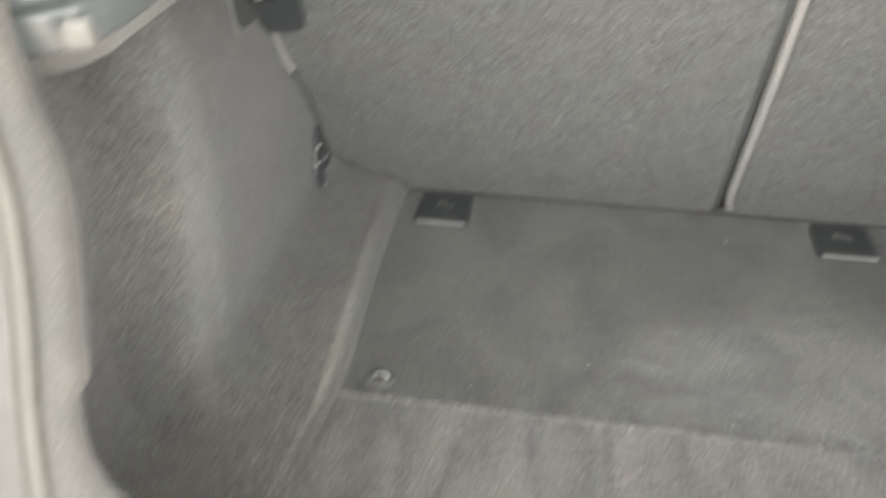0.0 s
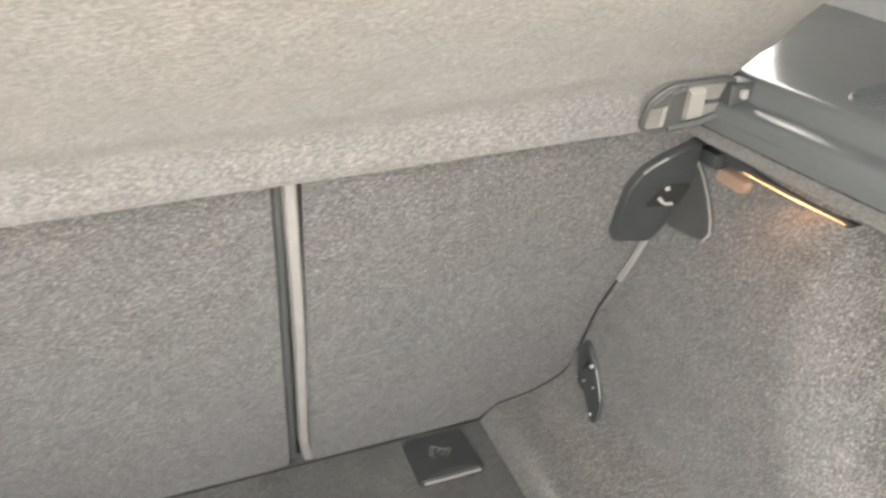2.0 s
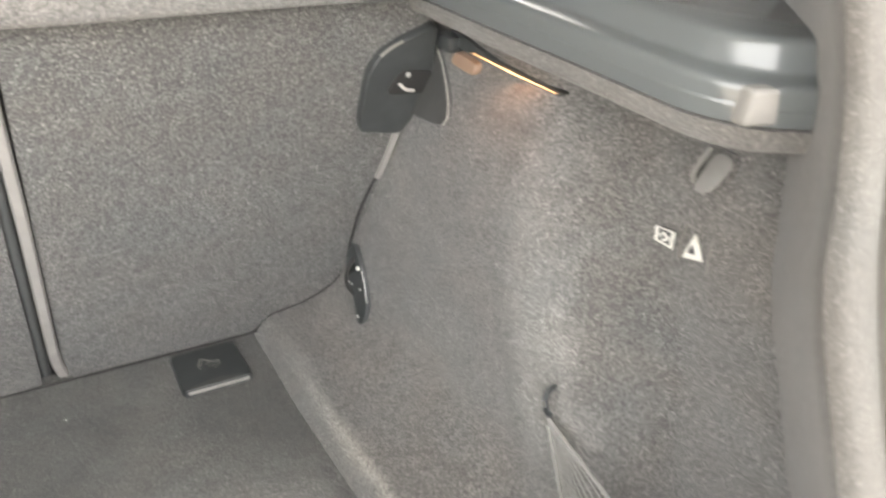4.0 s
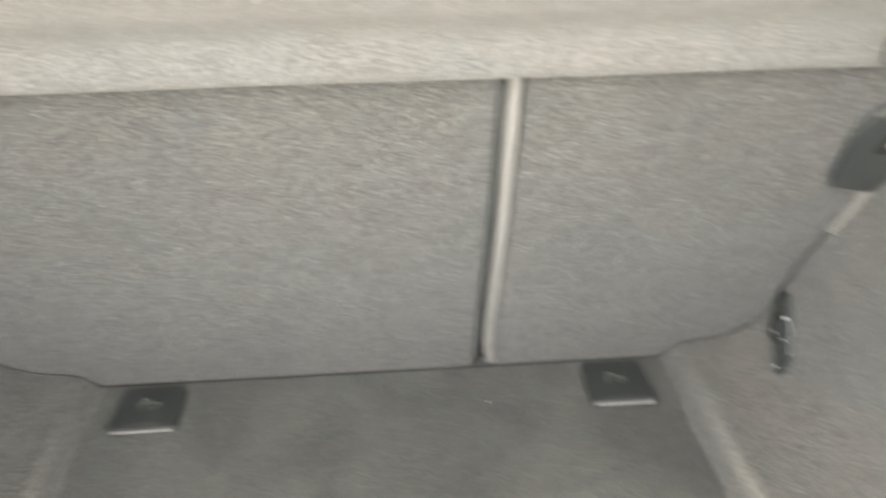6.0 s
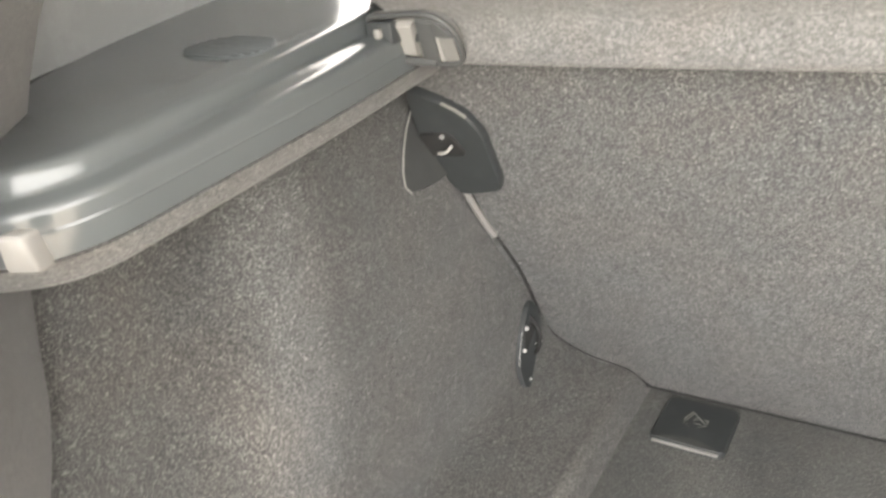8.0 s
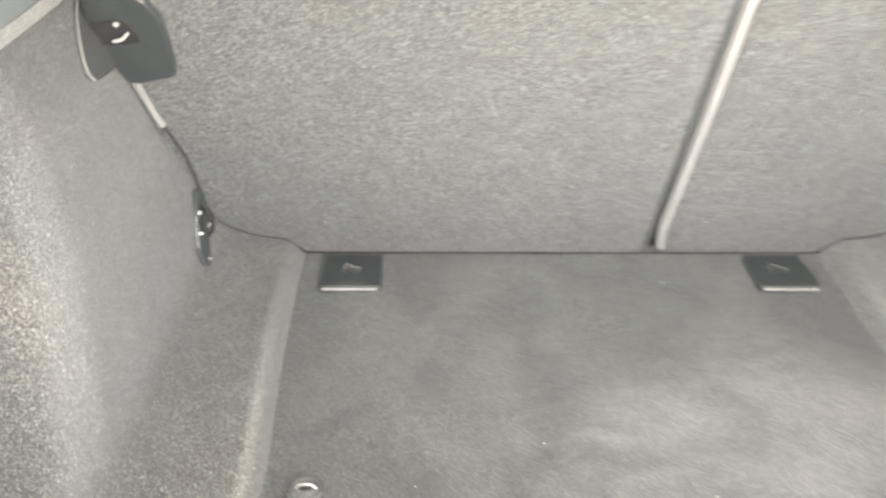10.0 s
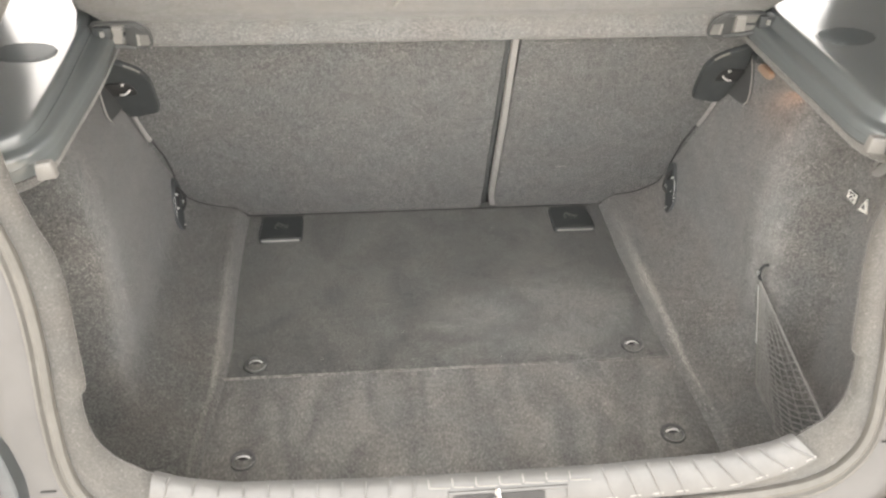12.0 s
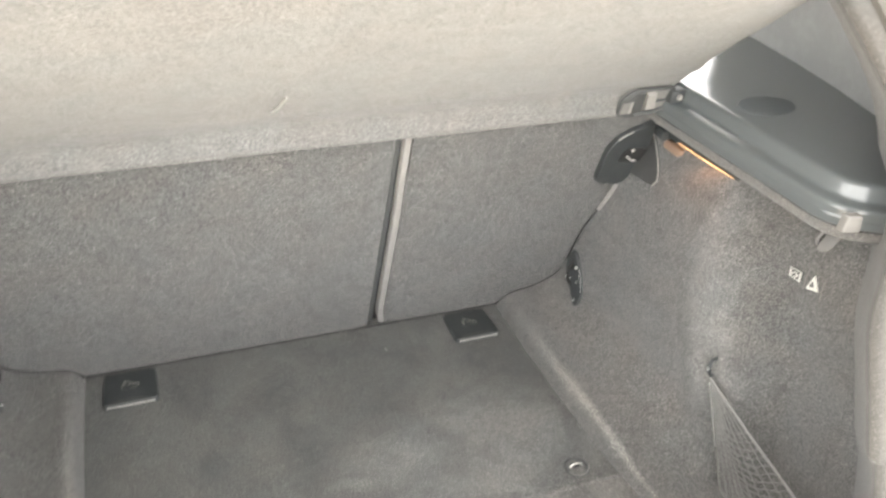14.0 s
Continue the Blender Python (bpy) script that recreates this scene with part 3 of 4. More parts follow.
# ---- seat latch covers ----
def latch_cover(s):
    ob = thing("latch_cover", "black plastic seat latch cover with a chrome striker in the corner", "latch cover", "seat latch covers")

    def at(u, v, w):
        return seat_at(s * u, v, w)

    outline = rounded([(0.541, 0.457), (0.505, 0.442), (0.483, 0.428), (0.472, 0.405), (0.473, 0.345), (0.477, 0.333), (0.526, 0.322), (0.544, 0.352), (0.548, 0.41)], 0.008)
    plate = part("plate", prism(outline, at, 0.010, 0.0015), BLACK, ob)
    # A grey tube draws the highlight on the plate's upper edge.
    part("edge_highlight", tube([at(u, v, 0.0092) for u, v in [(0.505, 0.4415), (0.492, 0.4345), (0.483, 0.4265)]], 0.0018, 6), GREY, plate, "pale strip drawn as the edge's highlight")
    part("recess", prism(rounded([(0.496, 0.380), (0.550, 0.376), (0.549, 0.404), (0.508, 0.408)], 0.009), at, 0.0125, 0.001), DARK_RUBBER, plate, "dark striker recess")
    part("striker", tube(spline([at(0.506, 0.3975, 0.018), at(0.513, 0.3925, 0.022), at(0.523, 0.3895, 0.021)], 4), 0.0017, 8), ZINC, plate, "bright zinc striker")
    part("screw", tube([at(0.517, 0.404, 0.0120), at(0.517, 0.404, 0.0145)], 0.0026, 10), ZINC, plate)
    # the cheek that wraps on to the side trim
    edge = [(0.744, 0.436), (0.731, 0.424), (0.716, 0.410), (0.700, 0.394), (0.686, 0.377), (0.680, 0.364), (0.685, 0.355), (0.704, 0.350), (0.735, 0.346), (0.760, 0.346), (0.762, 0.37), (0.756, 0.40)]

    def cheek(u, v, w):
        return Vector((mid(u) + s * (wall_half(u, v) + 0.002 - w), u, v))

    cheek_ob = part("cheek", prism(edge, cheek, 0.006, 0.002), CHEEK_TRIM, ob, "black plastic cheek on the side trim")
    part("cheek_edge", tube([cheek(u, v, 0.0065) for u, v in edge[1:7]], 0.0011, 6), PALE, cheek_ob, "pale moulding edge")
    # pale edge strip running down from the plate
    down = [at(0.524, 0.324, 0.006), at(0.5205, 0.30, 0.006), at(0.517, 0.275, 0.005), at(0.514, 0.256, 0.003)]
    part("edge_strip", tube(down, 0.0042, 6), STRIP, ob, "grey seat edge strip")
    seam = [at(0.514, 0.258, 0.002), at(0.507, 0.232, 0.002), at(0.501, 0.205, 0.002), at(0.498, 0.17, 0.002), at(0.497, 0.135, 0.002), at(0.4975, 0.10, 0.002)]
    part("seam", tube(spline(seam, 4), 0.0018, 6), DARK_RUBBER, ob, "dark seat edge seam")
    return ob


for side in (-1, 1):
    latch_cover(side)


def seat_seam(s):
    """The dark gap between a seat back's foot and the trim."""
    ob = thing("seat_foot_gap", "dark gap along the foot of the seat back", "gap", "seat foot gaps", "structure")
    pts = [(0.4975, 0.110), (0.491, 0.086), (0.484, 0.074), (0.468, 0.0605), (0.448, 0.0495), (0.428, 0.0435), (0.408, 0.0395), (0.396, 0.033), (0.386, 0.020), (0.377, 0.010), (0.36, 0.007), (0.13, 0.006), (0.0, 0.006)]
    part("gap", tube(spline([seat_at(s * u, v, 0.001) for u, v in pts], 4), 0.0012, 6), DARK_RUBBER, ob)


for side in (-1, 1):
    seat_seam(side)


# ---- lashing brackets on the side trims ----
def lashing_bracket(s):
    ob = thing("lashing_bracket", "black steel lashing bracket bolted low on the side trim", "bracket", "lashing brackets")

    def at(u, v, w):
        return Vector((mid(u) + s * (wall_half(u, v) - 0.001 - w), u, v))

    outline = rounded([(0.824, 0.152), (0.812, 0.150), (0.793, 0.134), (0.778, 0.112), (0.768, 0.090), (0.763, 0.070), (0.769, 0.066), (0.794, 0.076), (0.820, 0.093), (0.833, 0.112), (0.833, 0.138)], 0.003)
    plate = part("plate", prism(outline, at, 0.006, 0.0015), BLACK, ob)
    part("dish", prism(rounded([(0.816, 0.136), (0.790, 0.126), (0.784, 0.100), (0.806, 0.092), (0.822, 0.108)], 0.008), at, 0.0072, 0.0006), DARK_RUBBER, plate, "dark pressed dish")
    part("loop", tube(spline([at(0.812, 0.138, 0.004), at(0.806, 0.124, 0.017), at(0.801, 0.104, 0.017), at(0.800, 0.088, 0.004)], 4), 0.0026, 8), DARK_RUBBER, ob, "round steel loop")
    for u, v, r in ((0.797, 0.130, 0.0026), (0.784, 0.107, 0.0022), (0.820, 0.098, 0.0026), (0.779, 0.084, 0.0024), (0.775, 0.074, 0.0020), (0.806, 0.103, 0.0016)):
        part("rivet", tube([at(u, v, 0.004), at(u, v, 0.0085), at(u, v, 0.0098)], [r, r, r * 0.55], 10), STEEL, ob, "bright rivet head")
    part("rear_edge", tube([at(0.790, 0.130, 0.0055), at(0.778, 0.112, 0.0055), at(0.770, 0.094, 0.0055)], 0.0004, 6), STEEL, ob, "worn bright edge")
    return ob


for side in (-1, 1):
    lashing_bracket(side)


# ---- tether covers on the floor ----
def tether_cover(x):
    ob = thing("tether_cover", "square black plastic child seat tether cover set in the boot floor", "tether cover", "tether covers")
    w, y0, y1 = 0.0435, 0.800, 0.884
    outline = rounded([(-w, y0), (w, y0), (w - 0.001, y1), (-w + 0.001, y1)], 0.010)
    plate = part("plate", prism(outline, lambda u, v, d: Vector((x + u, v, -0.003 + d + 0.004 * smooth01((0.84 - v) / 0.04) * (d > 0.004))), 0.008, 0.002), BLACK, ob)
    lip = [Vector((x + u, y0 - 0.001 - 0.0006 * math.cos(u / w * 1.4), 0.0066)) for u in np.linspace(-w + 0.006, w - 0.006, 9)]
    # Pale plastic stands in for sky reflected on the glossy black edge.
    part("front_edge", tube(lip, 0.0018, 8), PALE, plate, "finger edge with its sky reflection as pale plastic")
    arc = [(-w + 0.004, y0 + 0.001), (w - 0.004, y0 + 0.001)] + [(u, y0 + 0.001 + 0.012 * (1 - (u / (w - 0.004)) ** 2)) for u in np.linspace(w - 0.006, -w + 0.006, 9)]
    part("finger_scoop", prism(arc, lambda u, v, d: Vector((x + u, v, 0.0055 + d + 0.0042 * smooth01((0.84 - v) / 0.04))), 0.0009), CHEEK, plate, "shallow finger scoop")
    # embossed mark: a hook and a seat as two strokes
    for pts in ([(-0.010, 0.838), (0.0, 0.834), (0.012, 0.842)], [(-0.011, 0.845), (-0.006, 0.860), (0.010, 0.846)], [(-0.004, 0.848), (0.001, 0.852)], [(-0.012, 0.838), (-0.014, 0.848), (-0.008, 0.862)], [(0.012, 0.842), (0.013, 0.850), (0.008, 0.852)], [(-0.002, 0.842), (0.006, 0.843)]):
        part("emblem", tube([Vector((x + a, b, 0.0062)) for a, b in pts], 0.0009, 5), GREY, plate, "moulded mark")
    return ob


tether_cover(-0.306)
tether_cover(0.306)


# ---- floor eyelets ----
def floor_eyelet(x, y):
    ob = thing("floor_eyelet", "round black lashing eyelet in the boot floor", "eyelet", "floor eyelets")
    prof = [(0.0225, 0.0005), (0.0220, 0.0030), (0.0195, 0.0042), (0.0168, 0.0036), (0.0150, 0.0012), (0.0, 0.0008)]
    rows = [[(r * math.cos(k * math.tau / 28), r * math.sin(k * math.tau / 28), z) for k in range(28)] for r, z in prof[:-1]]
    ring = part("ring", grid_bm(rows, None, True), CHEEK, ob)
    part("cup", prism(disc(24, 0.0158), lambda u, v, w: Vector((u, v, 0.0006 + w)), 0.0012), FLAP_FELT, ob, "felt-coloured cup")
    part("slot", prism(disc(14, 0.009, 0.0045, 0.0, 0.004), lambda u, v, w: Vector((u, v, 0.0012 + w)), 0.0012), DARK_RUBBER, ob, "dark slot")
    part("bar", tube(spline([(-0.012, 0.003, 0.0015), (-0.006, 0.004, 0.006), (0.006, 0.004, 0.006), (0.012, 0.003, 0.0015)], 3), 0.0014, 8), STEEL, ob, "steel bar")
    # A grey arc draws the highlight on the rear of the rim.
    part("rim_highlight", tube([(0.0205 * math.cos(a), 0.0205 * math.sin(a), 0.0038) for a in np.linspace(radians(200), radians(345), 12)], 0.0011, 5), GREY, ob, "pale arc drawn as the rim's highlight")
    for piece in ob.children:
        piece.data.transform(Matrix.Diagonal((0.88, 0.88, 0.9, 1)))
    ob.matrix_basis = pose(x, y, 0.0015)
    return ob


eyelet = floor_eyelet(-0.324, 0.460)
for ex, ey in ((0.337, 0.462), (-0.325, 0.260), (0.350, 0.264)):
    copy_thing(eyelet, pose(ex, ey, 0.0015))


# ---- boot lamp ----
def boot_lamp():
    ob = thing("boot_lamp", "slim lit boot lamp glowing amber under the ledge", "lamp")

    def at(y, z, w):
        return Vector((mid(y) + wall_half(y, z) - w, y, z))

    back = rounded([(0.715, 0.446), (0.700, 0.432), (0.64, 0.4290), (0.553, 0.4240), (0.549, 0.4275), (0.640, 0.4350), (0.690, 0.444)], 0.002)
    housing = part("housing", prism(back, lambda u, v, w: at(u, v, w - 0.001), 0.0055, 0.001), BLACK, ob)
    # the lens looks down and inward
    lens = rounded([(0.672, 0.4330), (0.612, 0.4294), (0.556, 0.4262), (0.614, 0.4315)], 0.001)

    def lens_at(u, v, w):
        lower = 0.4262 + 0.0065 * (u - 0.556) / 0.116
        return at(u, v, 0.0035 + 1.2 * max(0.0, v - lower + 0.001) + w)

    part("lens", prism(lens, lens_at, 0.0012, 0.0003), LAMP, housing, "glowing amber lens")
    # The tan tone puts the lamp's glow on the clip into its colour.
    part("tab", prism(rounded([(0.702, 0.416), (0.662, 0.412), (0.658, 0.425), (0.696, 0.430)], 0.007), lambda u, v, w: at(u, v, w), 0.008, 0.002), AMBER, housing, "lamp clip toned tan with the lamp's glow")
    part("clip", box_bm((0.016, 0.030, 0.016), at(0.712, 0.434, 0.006), 0.003), BLACK, housing)
    return ob


boot_lamp()
lamp = new("boot_lamp_light", bpy.data.lights.new("boot_lamp_light", "AREA"))
lamp.data.shape, lamp.data.size, lamp.data.size_y = "RECTANGLE", 0.09, 0.03
lamp.data.energy, lamp.data.color = 0.0034, (1.0, 0.52, 0.32)
lamp.matrix_world = look((CX + 0.535, 0.610, 0.424), (0.50, 0.54, 0.12), 0)


# ---- printed signs, bag hook and net on the right trim ----
def wall_right(y, z, w=0.0):
    return Vector((mid(y) + wall_half(y, z) - w, y, z))


def sign_plate(name, label, strokes, fills, fields=(), marks=()):
    ob = thing(name, label, "sign", "side trim signs")
    for pts in strokes:
        part("border", tube([wall_right(y, z, 0.0022) for y, z in pts], 0.0010, 6, None, True), WHITE, ob)
    for pts in fills:
        part("symbol", prism(pts, lambda u, v, w: wall_right(u, v, 0.001 + w), 0.003), WHITE, ob)
    for pts in fields:
        part("field", prism(pts, lambda u, v, w: wall_right(u, v, -0.001 + w), 0.0032), CHEEK, ob, "dark printed field")
    for pts in marks:
        part("mark", prism(pts, lambda u, v, w: wall_right(u, v, 0.003 + w), 0.0016), CHEEK, ob, "dark printed mark")
    return ob


sq = [(0.441, 0.340), (0.4205, 0.3425), (0.4195, 0.3285), (0.4385, 0.328)]


def in_square(a, b):
    """A point of the square sign: a along its top edge, b down."""
    top = Vector(sq[0]).lerp(Vector(sq[1]), a)
    return tuple(top.lerp(Vector(sq[3]).lerp(Vector(sq[2]), a), b))


cross = [in_square(a, b) for a, b in ((0.40, 0.22), (0.60, 0.22), (0.60, 0.40), (0.76, 0.40), (0.76, 0.60), (0.60, 0.60), (0.60, 0.78), (0.40, 0.78), (0.40, 0.60), (0.24, 0.60), (0.24, 0.40), (0.40, 0.40))]
sign_plate("first_aid_sign", "white printed square sign with a cross on the felt side trim", [sq], [cross] + [[in_square(a, b) for a, b in band] for band in (((0.0, 0.0), (0.10, 0.0), (0.10, 1.0), (0.0, 1.0)), ((0.90, 0.0), (1.0, 0.0), (1.0, 1.0), (0.90, 1.0)))],
           [[in_square(a, b) for a, b in ((0.0, 0.0), (1.0, 0.0), (1.0, 1.0), (0.0, 1.0))]], [[in_square(a, b) for a, b in ((0.5, 0.34), (0.66, 0.5), (0.5, 0.66), (0.34, 0.5))]])
tri = [(0.400, 0.3505), (0.4055, 0.328), (0.3860, 0.3335)]
sign_plate("warning_triangle_sign", "white printed warning triangle sign on the felt side trim", [tri], [tri], (),
           [[(0.3987, 0.3425), (0.4012, 0.3342), (0.3932, 0.3364)]])
for y0, y1 in ((0.4130, 0.4110), (0.3830, 0.3790)):
    slot = thing("strap_slot", "thin pale moulded slot beside the printed signs", "slot", "strap slots")
    part("rib", tube([wall_right(y0, 0.354, 0.001), wall_right((y0 + y1) / 2, 0.339, 0.002), wall_right(y1, 0.323, 0.001)], 0.0011, 6), GREY, slot)

bag_hook = thing("bag_hook", "small grey plastic bag hook under the ledge", "hook")
part("pad", prism(rounded([(0.426, 0.420), (0.392, 0.420), (0.394, 0.396), (0.423, 0.394)], 0.006), lambda u, v, w: wall_right(u, v, w), 0.003, 0.001), TRIM_FELT, bag_hook)
part("tongue", prism(rounded([(0.415, 0.417), (0.394, 0.417), (0.395, 0.390), (0.413, 0.386)], 0.009), lambda u, v, w: wall_right(u, v, 0.004 + w + 0.012 * smooth01((0.417 - v) / 0.03)), 0.003, 0.001), HOOK, bag_hook, "grey hook tongue")
part("prong", tube(spline([wall_right(0.422, 0.417, 0.003), wall_right(0.422, 0.406, 0.010), wall_right(0.4225, 0.396, 0.012), wall_right(0.4225, 0.388, 0.006)], 3), 0.0026, 6), HOOK, bag_hook)


def cargo_net():
    ob = thing("cargo_net", "grey elastic cargo net stretched over the side pocket", "net")
    hook = Vector((CX + 0.505, 0.428, 0.188))
    part("hook", tube(spline([hook + Vector(v) for v in ((0.008, 0.004, 0.014), (0.0, 0.003, 0.013), (-0.005, 0.0, 0.004), (-0.003, -0.002, -0.007), (0.002, -0.002, -0.012))], 3), 0.0028, 8), BLACK, ob, "black net hook")
    # Steel sliver added as the glint on the black hook.
    part("hook_glint", tube([hook + Vector((-0.0075, -0.001, 0.006)), hook + Vector((-0.0075, -0.002, 0.001))], 0.0016, 6), STEEL, ob)

    tip = hook + Vector((-0.002, -0.004, -0.014))
    foot = spline([(0.518, 0.350, 0.014), (0.516, 0.300, 0.010), (0.512, 0.240, 0.012), (0.522, 0.175, 0.040), (0.540, 0.125, 0.085)], 6)

    def net(a, b):
        """a along the hems (0 at the hook), b from the front hem to the top hem."""
        k = max(0.0, min(0.999, b)) * (len(foot) - 1)
        p = tip.lerp(foot[int(k)].lerp(foot[int(k) + 1], k % 1), a)
        sag = 0.012 * math.sin(math.pi * b) * a * (1 - a) * 3 + 0.030 * b * b * a * (1 - a)
        return Vector((p.x + sag * 0.5, p.y, max(0.008, p.z - sag)))

    part("front_hem", tube([net(a, 0) for a in np.linspace(0, 1, 8)], 0.0018, 6), GREY, ob, "shiny elastic hem")
    # Thin steel line added as the glint along the shiny hem.
    part("front_glint", tube([net(a, 0) + Vector((-0.0025, -0.001, 0)) for a in np.linspace(0.03, 0.60, 8)], 0.0009, 6), STEEL, ob, "steel line drawn as the hem's glint")
    part("top_hem", tube([net(a, 1) for a in np.linspace(0, 1, 8)], 0.0020, 6), CORD, ob)
    bm = bmesh.new()
    strands, knots = 9, 24
    for k in range(1, strands):
        tube([net(a, k / strands + 0.006 * math.sin(a * 60 + k * 2.1) * a) for a in np.linspace(0.02, 1, 30)], 0.0008, 4, bm)
    for i in range(6, knots):
        a = (i / knots) ** 0.9
        tube([net(a + 0.006 * math.sin(k * 2.4 + i), k / strands) for k in range(strands + 1)], 0.0008, 4, bm)
    part("mesh", bm, CORD, ob)
    bm = tube([net(1, b) for b in np.linspace(0, 1, 10)], 0.002, 6)
    part("foot_hem", bm, CORD, ob)
    return ob


cargo_net()


# ---- tailgate opening: felt flange, seal, painted frame ----
EDGE = [(0.0, 0.197), (0.15, 0.198), (0.30, 0.203), (0.36, 0.212), (0.392, 0.222), (0.411, 0.2310), (0.4285, 0.2395), (0.4445, 0.2520), (0.4545, 0.2645), (0.461, 0.279), (0.4645, 0.296),
        (0.4655, 0.3115), (0.460, 0.3170), (0.4595, 0.330), (0.4645, 0.375), (0.469, 0.42), (0.478, 0.455), (0.495, 0.485), (0.515, 0.53), (0.527, 0.58), (0.525, 0.64), (0.499, 0.69), (0.464, 0.745), (0.405, 0.84), (0.33, 0.92), (0.22, 0.965), (0.0, 0.975)]
SEAL_LINE = [(0.0, 0.158), (0.15, 0.159), (0.30, 0.162), (0.37, 0.167), (0.41, 0.173), (0.438, 0.183), (0.456, 0.195), (0.470, 0.208), (0.480, 0.225), (0.487, 0.248), (0.4905, 0.272),
             (0.4935, 0.295), (0.4945, 0.303), (0.4955, 0.318), (0.499, 0.370), (0.507, 0.42), (0.518, 0.458), (0.533, 0.492), (0.550, 0.533), (0.561, 0.58), (0.558, 0.64), (0.532, 0.69), (0.496, 0.75), (0.435, 0.85), (0.355, 0.935), (0.235, 0.985), (0.0, 0.997)]
NRM = Vector((0, -1, 0.55)).normalized()


def opening_loop(line):
    right = spline([(x, z, 0) for x, z in line], 3)
    pts = [(p.x, p.y) for p in right] + [(-p.x, p.y) for p in reversed(right[1:-1])]
    out = []
    n = len(pts)
    for i in range(n):
        a, b = Vector(pts[i - 1]), Vector(pts[(i + 1) % n])
        d = (b - a).normalized()
        out.append((Vector(pts[i]), Vector((d.y, -d.x))))
    return out


def loop_point(q, w):
    """A point of the opening's plane, w proud of it towards the rear."""
    return Vector((0.013 + q.x, opening_y(q.y), q.y)) + NRM * w


EDGE_LOOP, SEAL_LOOP = opening_loop(EDGE), opening_loop(SEAL_LINE)


def ring(rows):
    bm = grid_bm(rows + [rows[0]])
    bmesh.ops.remove_doubles(bm, verts=bm.verts[:], dist=1e-5)
    return bm


def seal_sweep(sec):
    return ring([[loop_point(p + o * k, w) for k, w in sec] for p, o in SEAL_LOOP])


def flange_rows():
    rows = []
    for (e, _), (q, out) in zip(EDGE_LOOP, SEAL_LOOP):
        o = ((q - e).normalized() + out).normalized()
        r = [loop_point(e + o * k, w) for k, w in ((0.10, -0.12), (0.05, -0.06), (0.012, -0.018), (0.002, -0.006))]
        r += [loop_point(e.lerp(q, k), w) for k, w in ((0.0, 0.0), (0.10, 0.005), (0.30, 0.007), (0.65, 0.007), (0.92, 0.006), (1.05, 0.0), (1.10, -0.02))]
        rows.append(r)
    return rows


frame_ob = thing("tailgate_opening", "painted tailgate opening with felt flange and rubber seal", "car body", kind="structure")
part("felt_flange", ring(flange_rows()), FLANGE_FELT, frame_ob, "grey felt flange round the opening")
part("seal", seal_sweep([(0.0, -0.006), (-0.0030, 0.004), (-0.001, 0.012), (0.0045, 0.0155), (0.0090, 0.013), (0.0105, 0.007), (0.0125, 0.0075), (0.0150, 0.011), (0.0185, 0.010), (0.0205, 0.003), (0.0205, -0.006)]), RUBBER, frame_ob, "grey rubber door seal")
part("inner_frame", seal_sweep([(0.017, -0.008), (0.021, 0.002), (0.028, 0.004), (0.048, 0.006), (0.058, 0.010), (0.063, 0.018), (0.064, 0.006)]), PAINT, frame_ob, "painted inner frame")
part("outer_panel", seal_sweep([(0.0675, 0.004), (0.0685, 0.019), (0.072, 0.024), (0.12, 0.034), (0.17, 0.030), (0.22, 0.005), (0.235, -0.03), (0.238, -0.06)]), PAINT, frame_ob, "painted rear quarter")


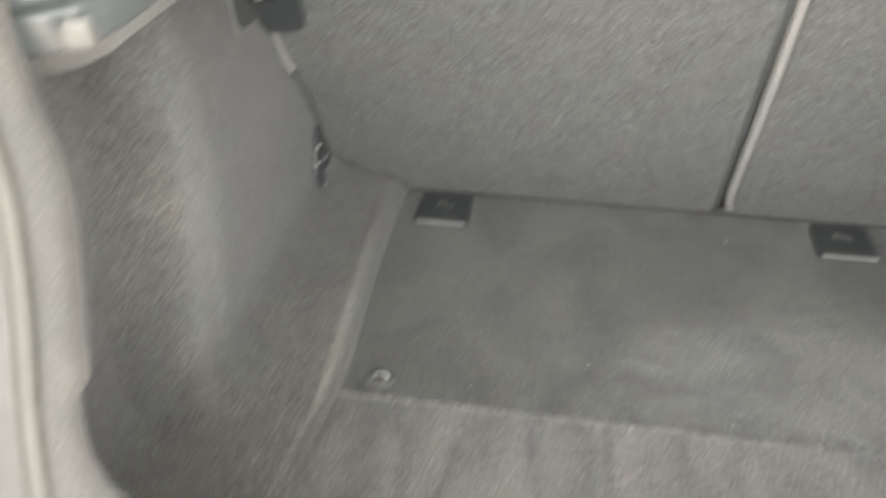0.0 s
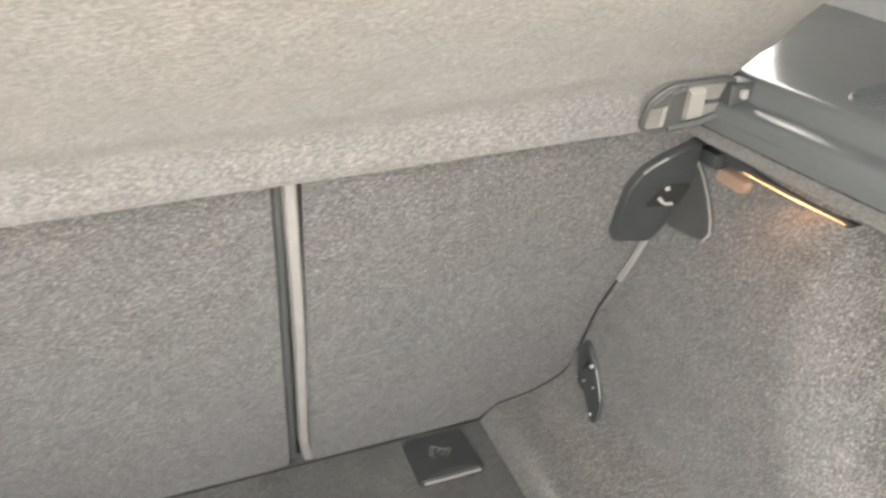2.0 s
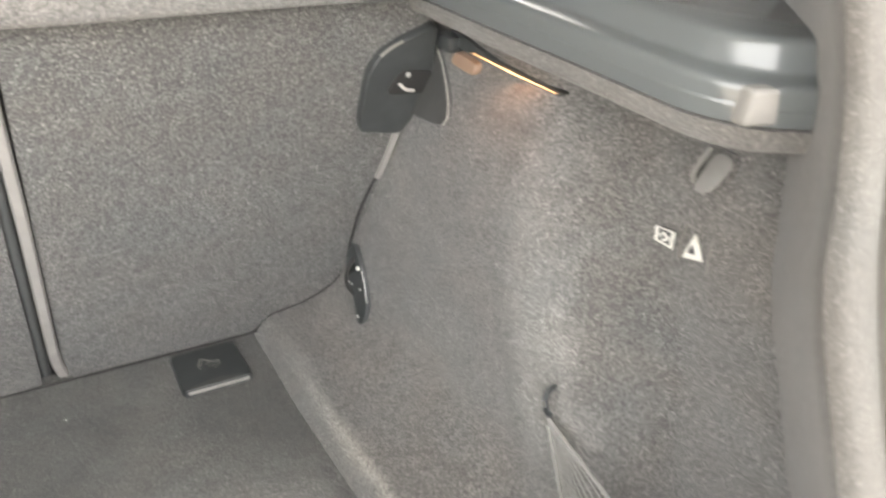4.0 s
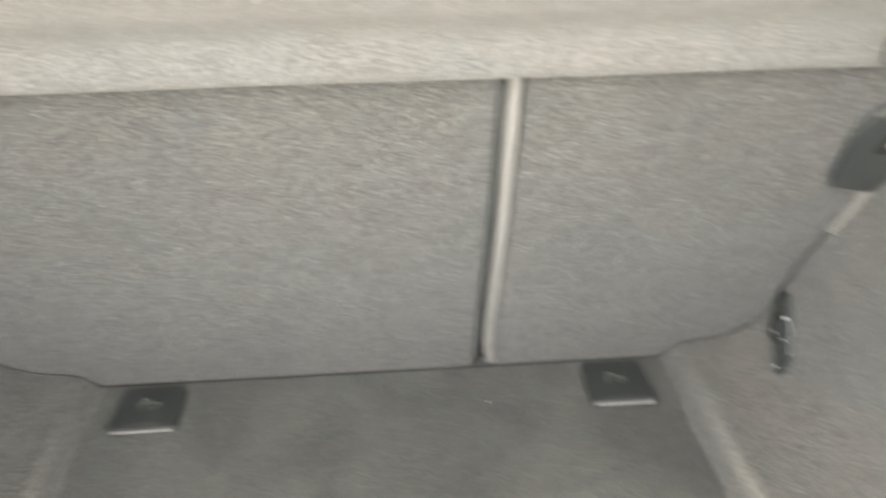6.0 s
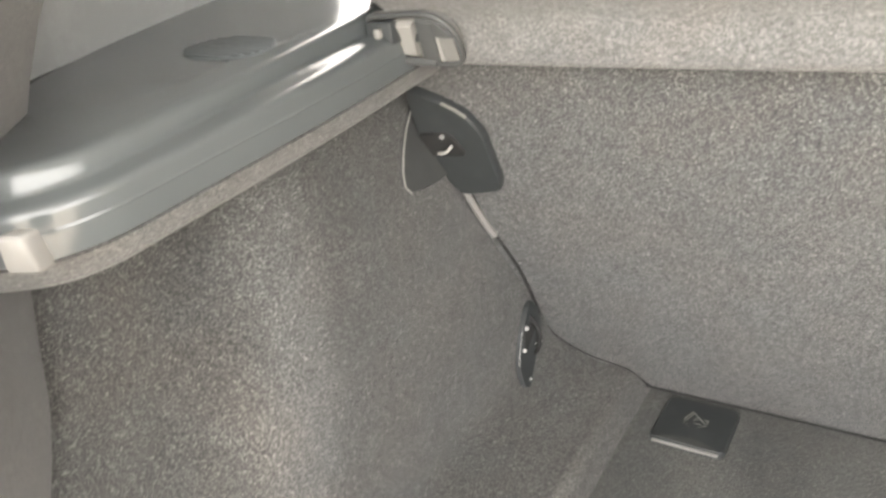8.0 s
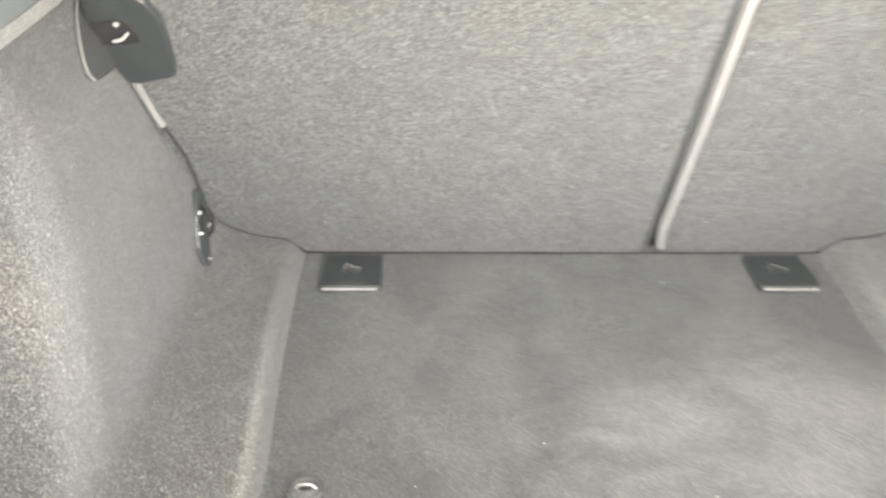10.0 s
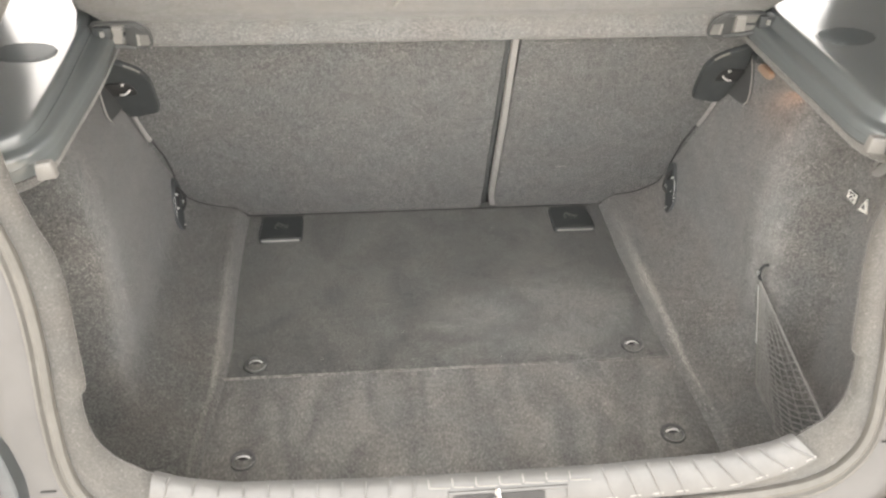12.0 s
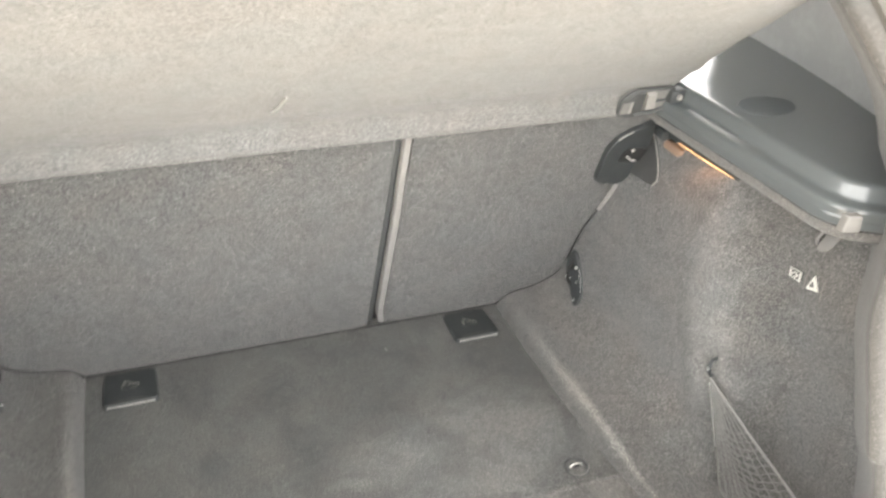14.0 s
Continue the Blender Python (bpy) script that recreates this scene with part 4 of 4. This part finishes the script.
# ---- sill plate ----
def sill_plate():
    ob = thing("sill_plate", "ribbed grey plastic load sill plate with latch recess", "sill plate")
    x0, x1 = -0.380, 0.405
    sec = [(-0.0045, -0.004), (-0.003, 0.004), (0.003, 0.0095), (0.012, 0.0115), (0.030, 0.0120), (0.0385, 0.0110), (0.041, 0.004)]

    def at(x, k, w):
        z = lerp_table(abs(x - 0.013), [0, 0.15, 0.30, 0.36, 0.392, 0.425], [0.197, 0.198, 0.203, 0.212, 0.222, 0.232])
        k *= lerp_table(abs(x - 0.013), [0.28, 0.40], [1.0, 0.66])
        x += k * lerp_table(x, [-0.40, -0.25, 0.25, 0.40], [-0.2, 0.0, 0.0, 0.95])
        return Vector((x, opening_y(z - k * 0.88), z - k * 0.88)) + NRM * w

    rows = [[at(x, -0.0045, -0.004) + Vector((0, 0.002, -0.05))] + [at(x, k, w) for k, w in sec] for x in np.linspace(x0, x1, 60)]
    plate = part("plate", grid_bm(rows), SILL, ob)
    n = 27
    for i in range(n):
        x = x0 + 0.018 + (x1 - x0 - 0.036) * i / (n - 1)
        if -0.06 < x < 0.135:
            pts = [at(x - 0.010, 0.006, 0.0112), at(x + 0.014, 0.007, 0.0112)]
            part("notch_rib", tube(pts, 0.0008, 6), GREY, plate)
            part("rib", tube([at(x - 0.012, -0.003, 0.006), at(x - 0.011, 0.006, 0.0112)], 0.0007, 5), GREY, plate)
            continue
        lean = 0.016 * (1 if x > 0 else -0.2)
        pts = [at(x + lean * t, -0.004 + 0.040 * t, 0.0045 + 0.0075 * smooth01(t * 5)) for t in np.linspace(0, 1, 6)]
        part("rib", tube(pts, 0.0013, 6), SILL, plate)
        if x > 0.135:
            end = [at(x + lean - 0.010, 0.0335, 0.0118), at(x + lean + 0.003, 0.0335, 0.0118)]
            part("rib_foot", tube(end, 0.0006, 6), STRIP, plate, "pale moulded rib end")
    for a, b in ((-0.028, 0.022), (0.030, 0.085)):
        part("latch_recess", prism(rounded([(a, 0.0165), (b, 0.0165), (b, 0.034), (a, 0.034)], 0.003), lambda u, v, w: at(u, v, 0.011 + w), 0.0018), DARK_RUBBER, ob, "dark latch recess")
    part("latch_striker", tube([at(0.026, 0.012, 0.012), at(0.026, 0.022, 0.022), at(0.026, 0.034, 0.014)], 0.004, 8), CHROME, ob, "steel latch striker")
    part("latch_frame", tube([at(-0.034, 0.013, 0.0125), at(0.112, 0.013, 0.0125), at(0.112, 0.037, 0.0125), at(-0.034, 0.037, 0.0125)], 0.0022, 6, None, True), SILL, ob)
    return ob


sill_plate()
lip = thing("load_lip", "dark inner face of the load lip", "wall trim", kind="structure")
part("panel", box_bm((0.92, 0.012, 0.22), (CX, 0.062, 0.085), 0.004), TRIM_FELT, lip)


# ---- rear lamp and bumper beside the opening ----
def rear_lamp(s):
    ob = thing("rear_lamp", "red rear lamp beside the tailgate opening", "rear lamp", "rear lamps")
    body = rounded([(0.572, 0.313), (0.555, 0.283), (0.541, 0.247), (0.533, 0.222), (0.528, 0.15), (0.60, 0.08), (0.75, 0.10), (0.76, 0.33), (0.62, 0.35)], 0.012)
    glass = rounded([(0.568, 0.272), (0.561, 0.255), (0.554, 0.235), (0.556, 0.13), (0.73, 0.13), (0.74, 0.28), (0.62, 0.30)], 0.012)
    for name, line, deep, mat, say in (("surround", body, 0.054, BLACK, "dark grey lamp surround"), ("lens", glass, 0.062, RED, "red lens")):
        part(name, prism(line, lambda u, v, w: Vector((0.013 + s * u, opening_y(v), v)) + NRM * (w - 0.02), deep, 0.0025), mat, ob, say)
    part("shut_line", tube([Vector((0.013 + s * u, opening_y(0.212), 0.212)) + NRM * 0.0065 for u in (0.503, 0.512, 0.520)], 0.0012, 6), DARK_RUBBER, ob, "dark panel gap")
    return ob


for side in (-1, 1):
    rear_lamp(side)


# ---- cabin that closes the place ----
def pillar_trim(s):
    ob = thing("pillar_trim", "dark plastic rear pillar trim above the ledge", "pillar trim", "pillar trims", "structure")
    rows = []
    for z in np.linspace(0.548, 1.0, 13):
        t = (z - 0.548) / 0.452
        half = lerp_table(z, [0.53, 0.58, 0.64, 0.69, 0.745, 0.84, 0.92, 1.0], [0.515, 0.527, 0.525, 0.499, 0.464, 0.405, 0.33, 0.27])
        y0 = opening_y(z)
        r = []
        for k in range(9):
            u = k / 8
            x = (half + 0.02) + (0.745 - 0.11 * t - half - 0.02) * math.sin(u * math.pi / 2) ** 0.8
            # Unseen front edge, shaped to set what the ledge reflects.
            y = y0 + 0.012 + (lerp_table(z, [0.548, 0.60, 0.68, 0.76, 0.85, 1.0], [0.88, 0.85, 0.84, 0.84, 0.82, 0.82]) - y0) * (1 - math.cos(u * math.pi / 2))
            r.append((CX + s * x, y, z))
        rows.append(r)
    back = [[(x + s * 0.012, y - 0.010, z) for x, y, z in r] for r in rows]
    part("panel", grid_bm(rows, back), PILLAR, ob)
    return ob


for side in (-1, 1):
    pillar_trim(side)
    w = thing("wall_left" if side < 0 else "wall_right", "painted body side with the rear door window opening", "car body", kind="structure")
    part("lower", box_bm((0.03, 2.14, 1.19), (side * 0.80, 1.17, -0.055)), PAINT, w)
    part("roof_rail", box_bm((0.05, 1.9, 0.05), (side * 0.72, 1.45, 1.02), 0.01), LINING, w)
    part("post", box_bm((0.05, 0.06, 0.46), (side * 0.75, 1.55, 0.80), 0.01, 2, pose(0, 0, 0, 0, side * -8, 0)), LINING, w)

roof = thing("ceiling", "pale cloth roof lining", "ceiling", kind="structure")
part("lining", box_bm((1.42, 1.8, 0.04), (0, 1.36, 1.06), 0.01), LINING, roof)
front = thing("wall_front", "dark bulkhead at the front of the cabin", "wall", kind="structure")
part("panel", box_bm((1.6, 0.04, 1.30), (0, 2.26, 0.0)), LEDGE, front)
rear_wall = thing("wall_rear", "plain painted body panel under the load sill", "car body", kind="structure")
part("panel", box_bm((1.57, 0.03, 0.66), (0, 0.10, -0.32), 0.01), PAINT, rear_wall)
gate = thing("tailgate", "raised tailgate lined in pale trim above the opening", "tailgate", kind="structure")
part("panel", box_bm((1.16, 1.05, 0.05), (0.014, -0.03, 1.28), 0.02, 2, pose(0, 0, 0, -22, 0, 0)), LINING, gate)
# Ground is out of view; its tone is made up for the bounce light.
ground = thing("ground", "unseen ground under the car, toned to bounce light into the boot", "ground", kind="structure")
part("sheet", box_bm((400, 400, 0.1), (0, 0, -0.70)), BOUNCE_GROUND, ground)

# ---- lint on the floor ----
rng = random.Random(7)
lint = tagged(new("carpet_lint", None), "scattered pale lint specks on the dark boot carpet", "lint", kind="stuff")
bm = bmesh.new()
spots = [(-0.211, 0.465), (0.132, 0.820), (-0.069, 0.523)]
spots += [(rng.uniform(-0.36, 0.37), rng.choice((rng.uniform(0.10, 0.40), rng.uniform(0.44, 0.60)))) for k in range(6)]
for px, py in spots:
    a, n = rng.uniform(0, 6.3), rng.uniform(0.0008, 0.0018)
    tube([(px - n * math.cos(a), py - n * math.sin(a), 0.0022), (px, py, 0.0030), (px + n * math.cos(a + 0.6), py + n * math.sin(a + 0.6), 0.0022)], rng.uniform(0.0003, 0.0006), 4, bm)
part("specks", bm, WHITE, lint)
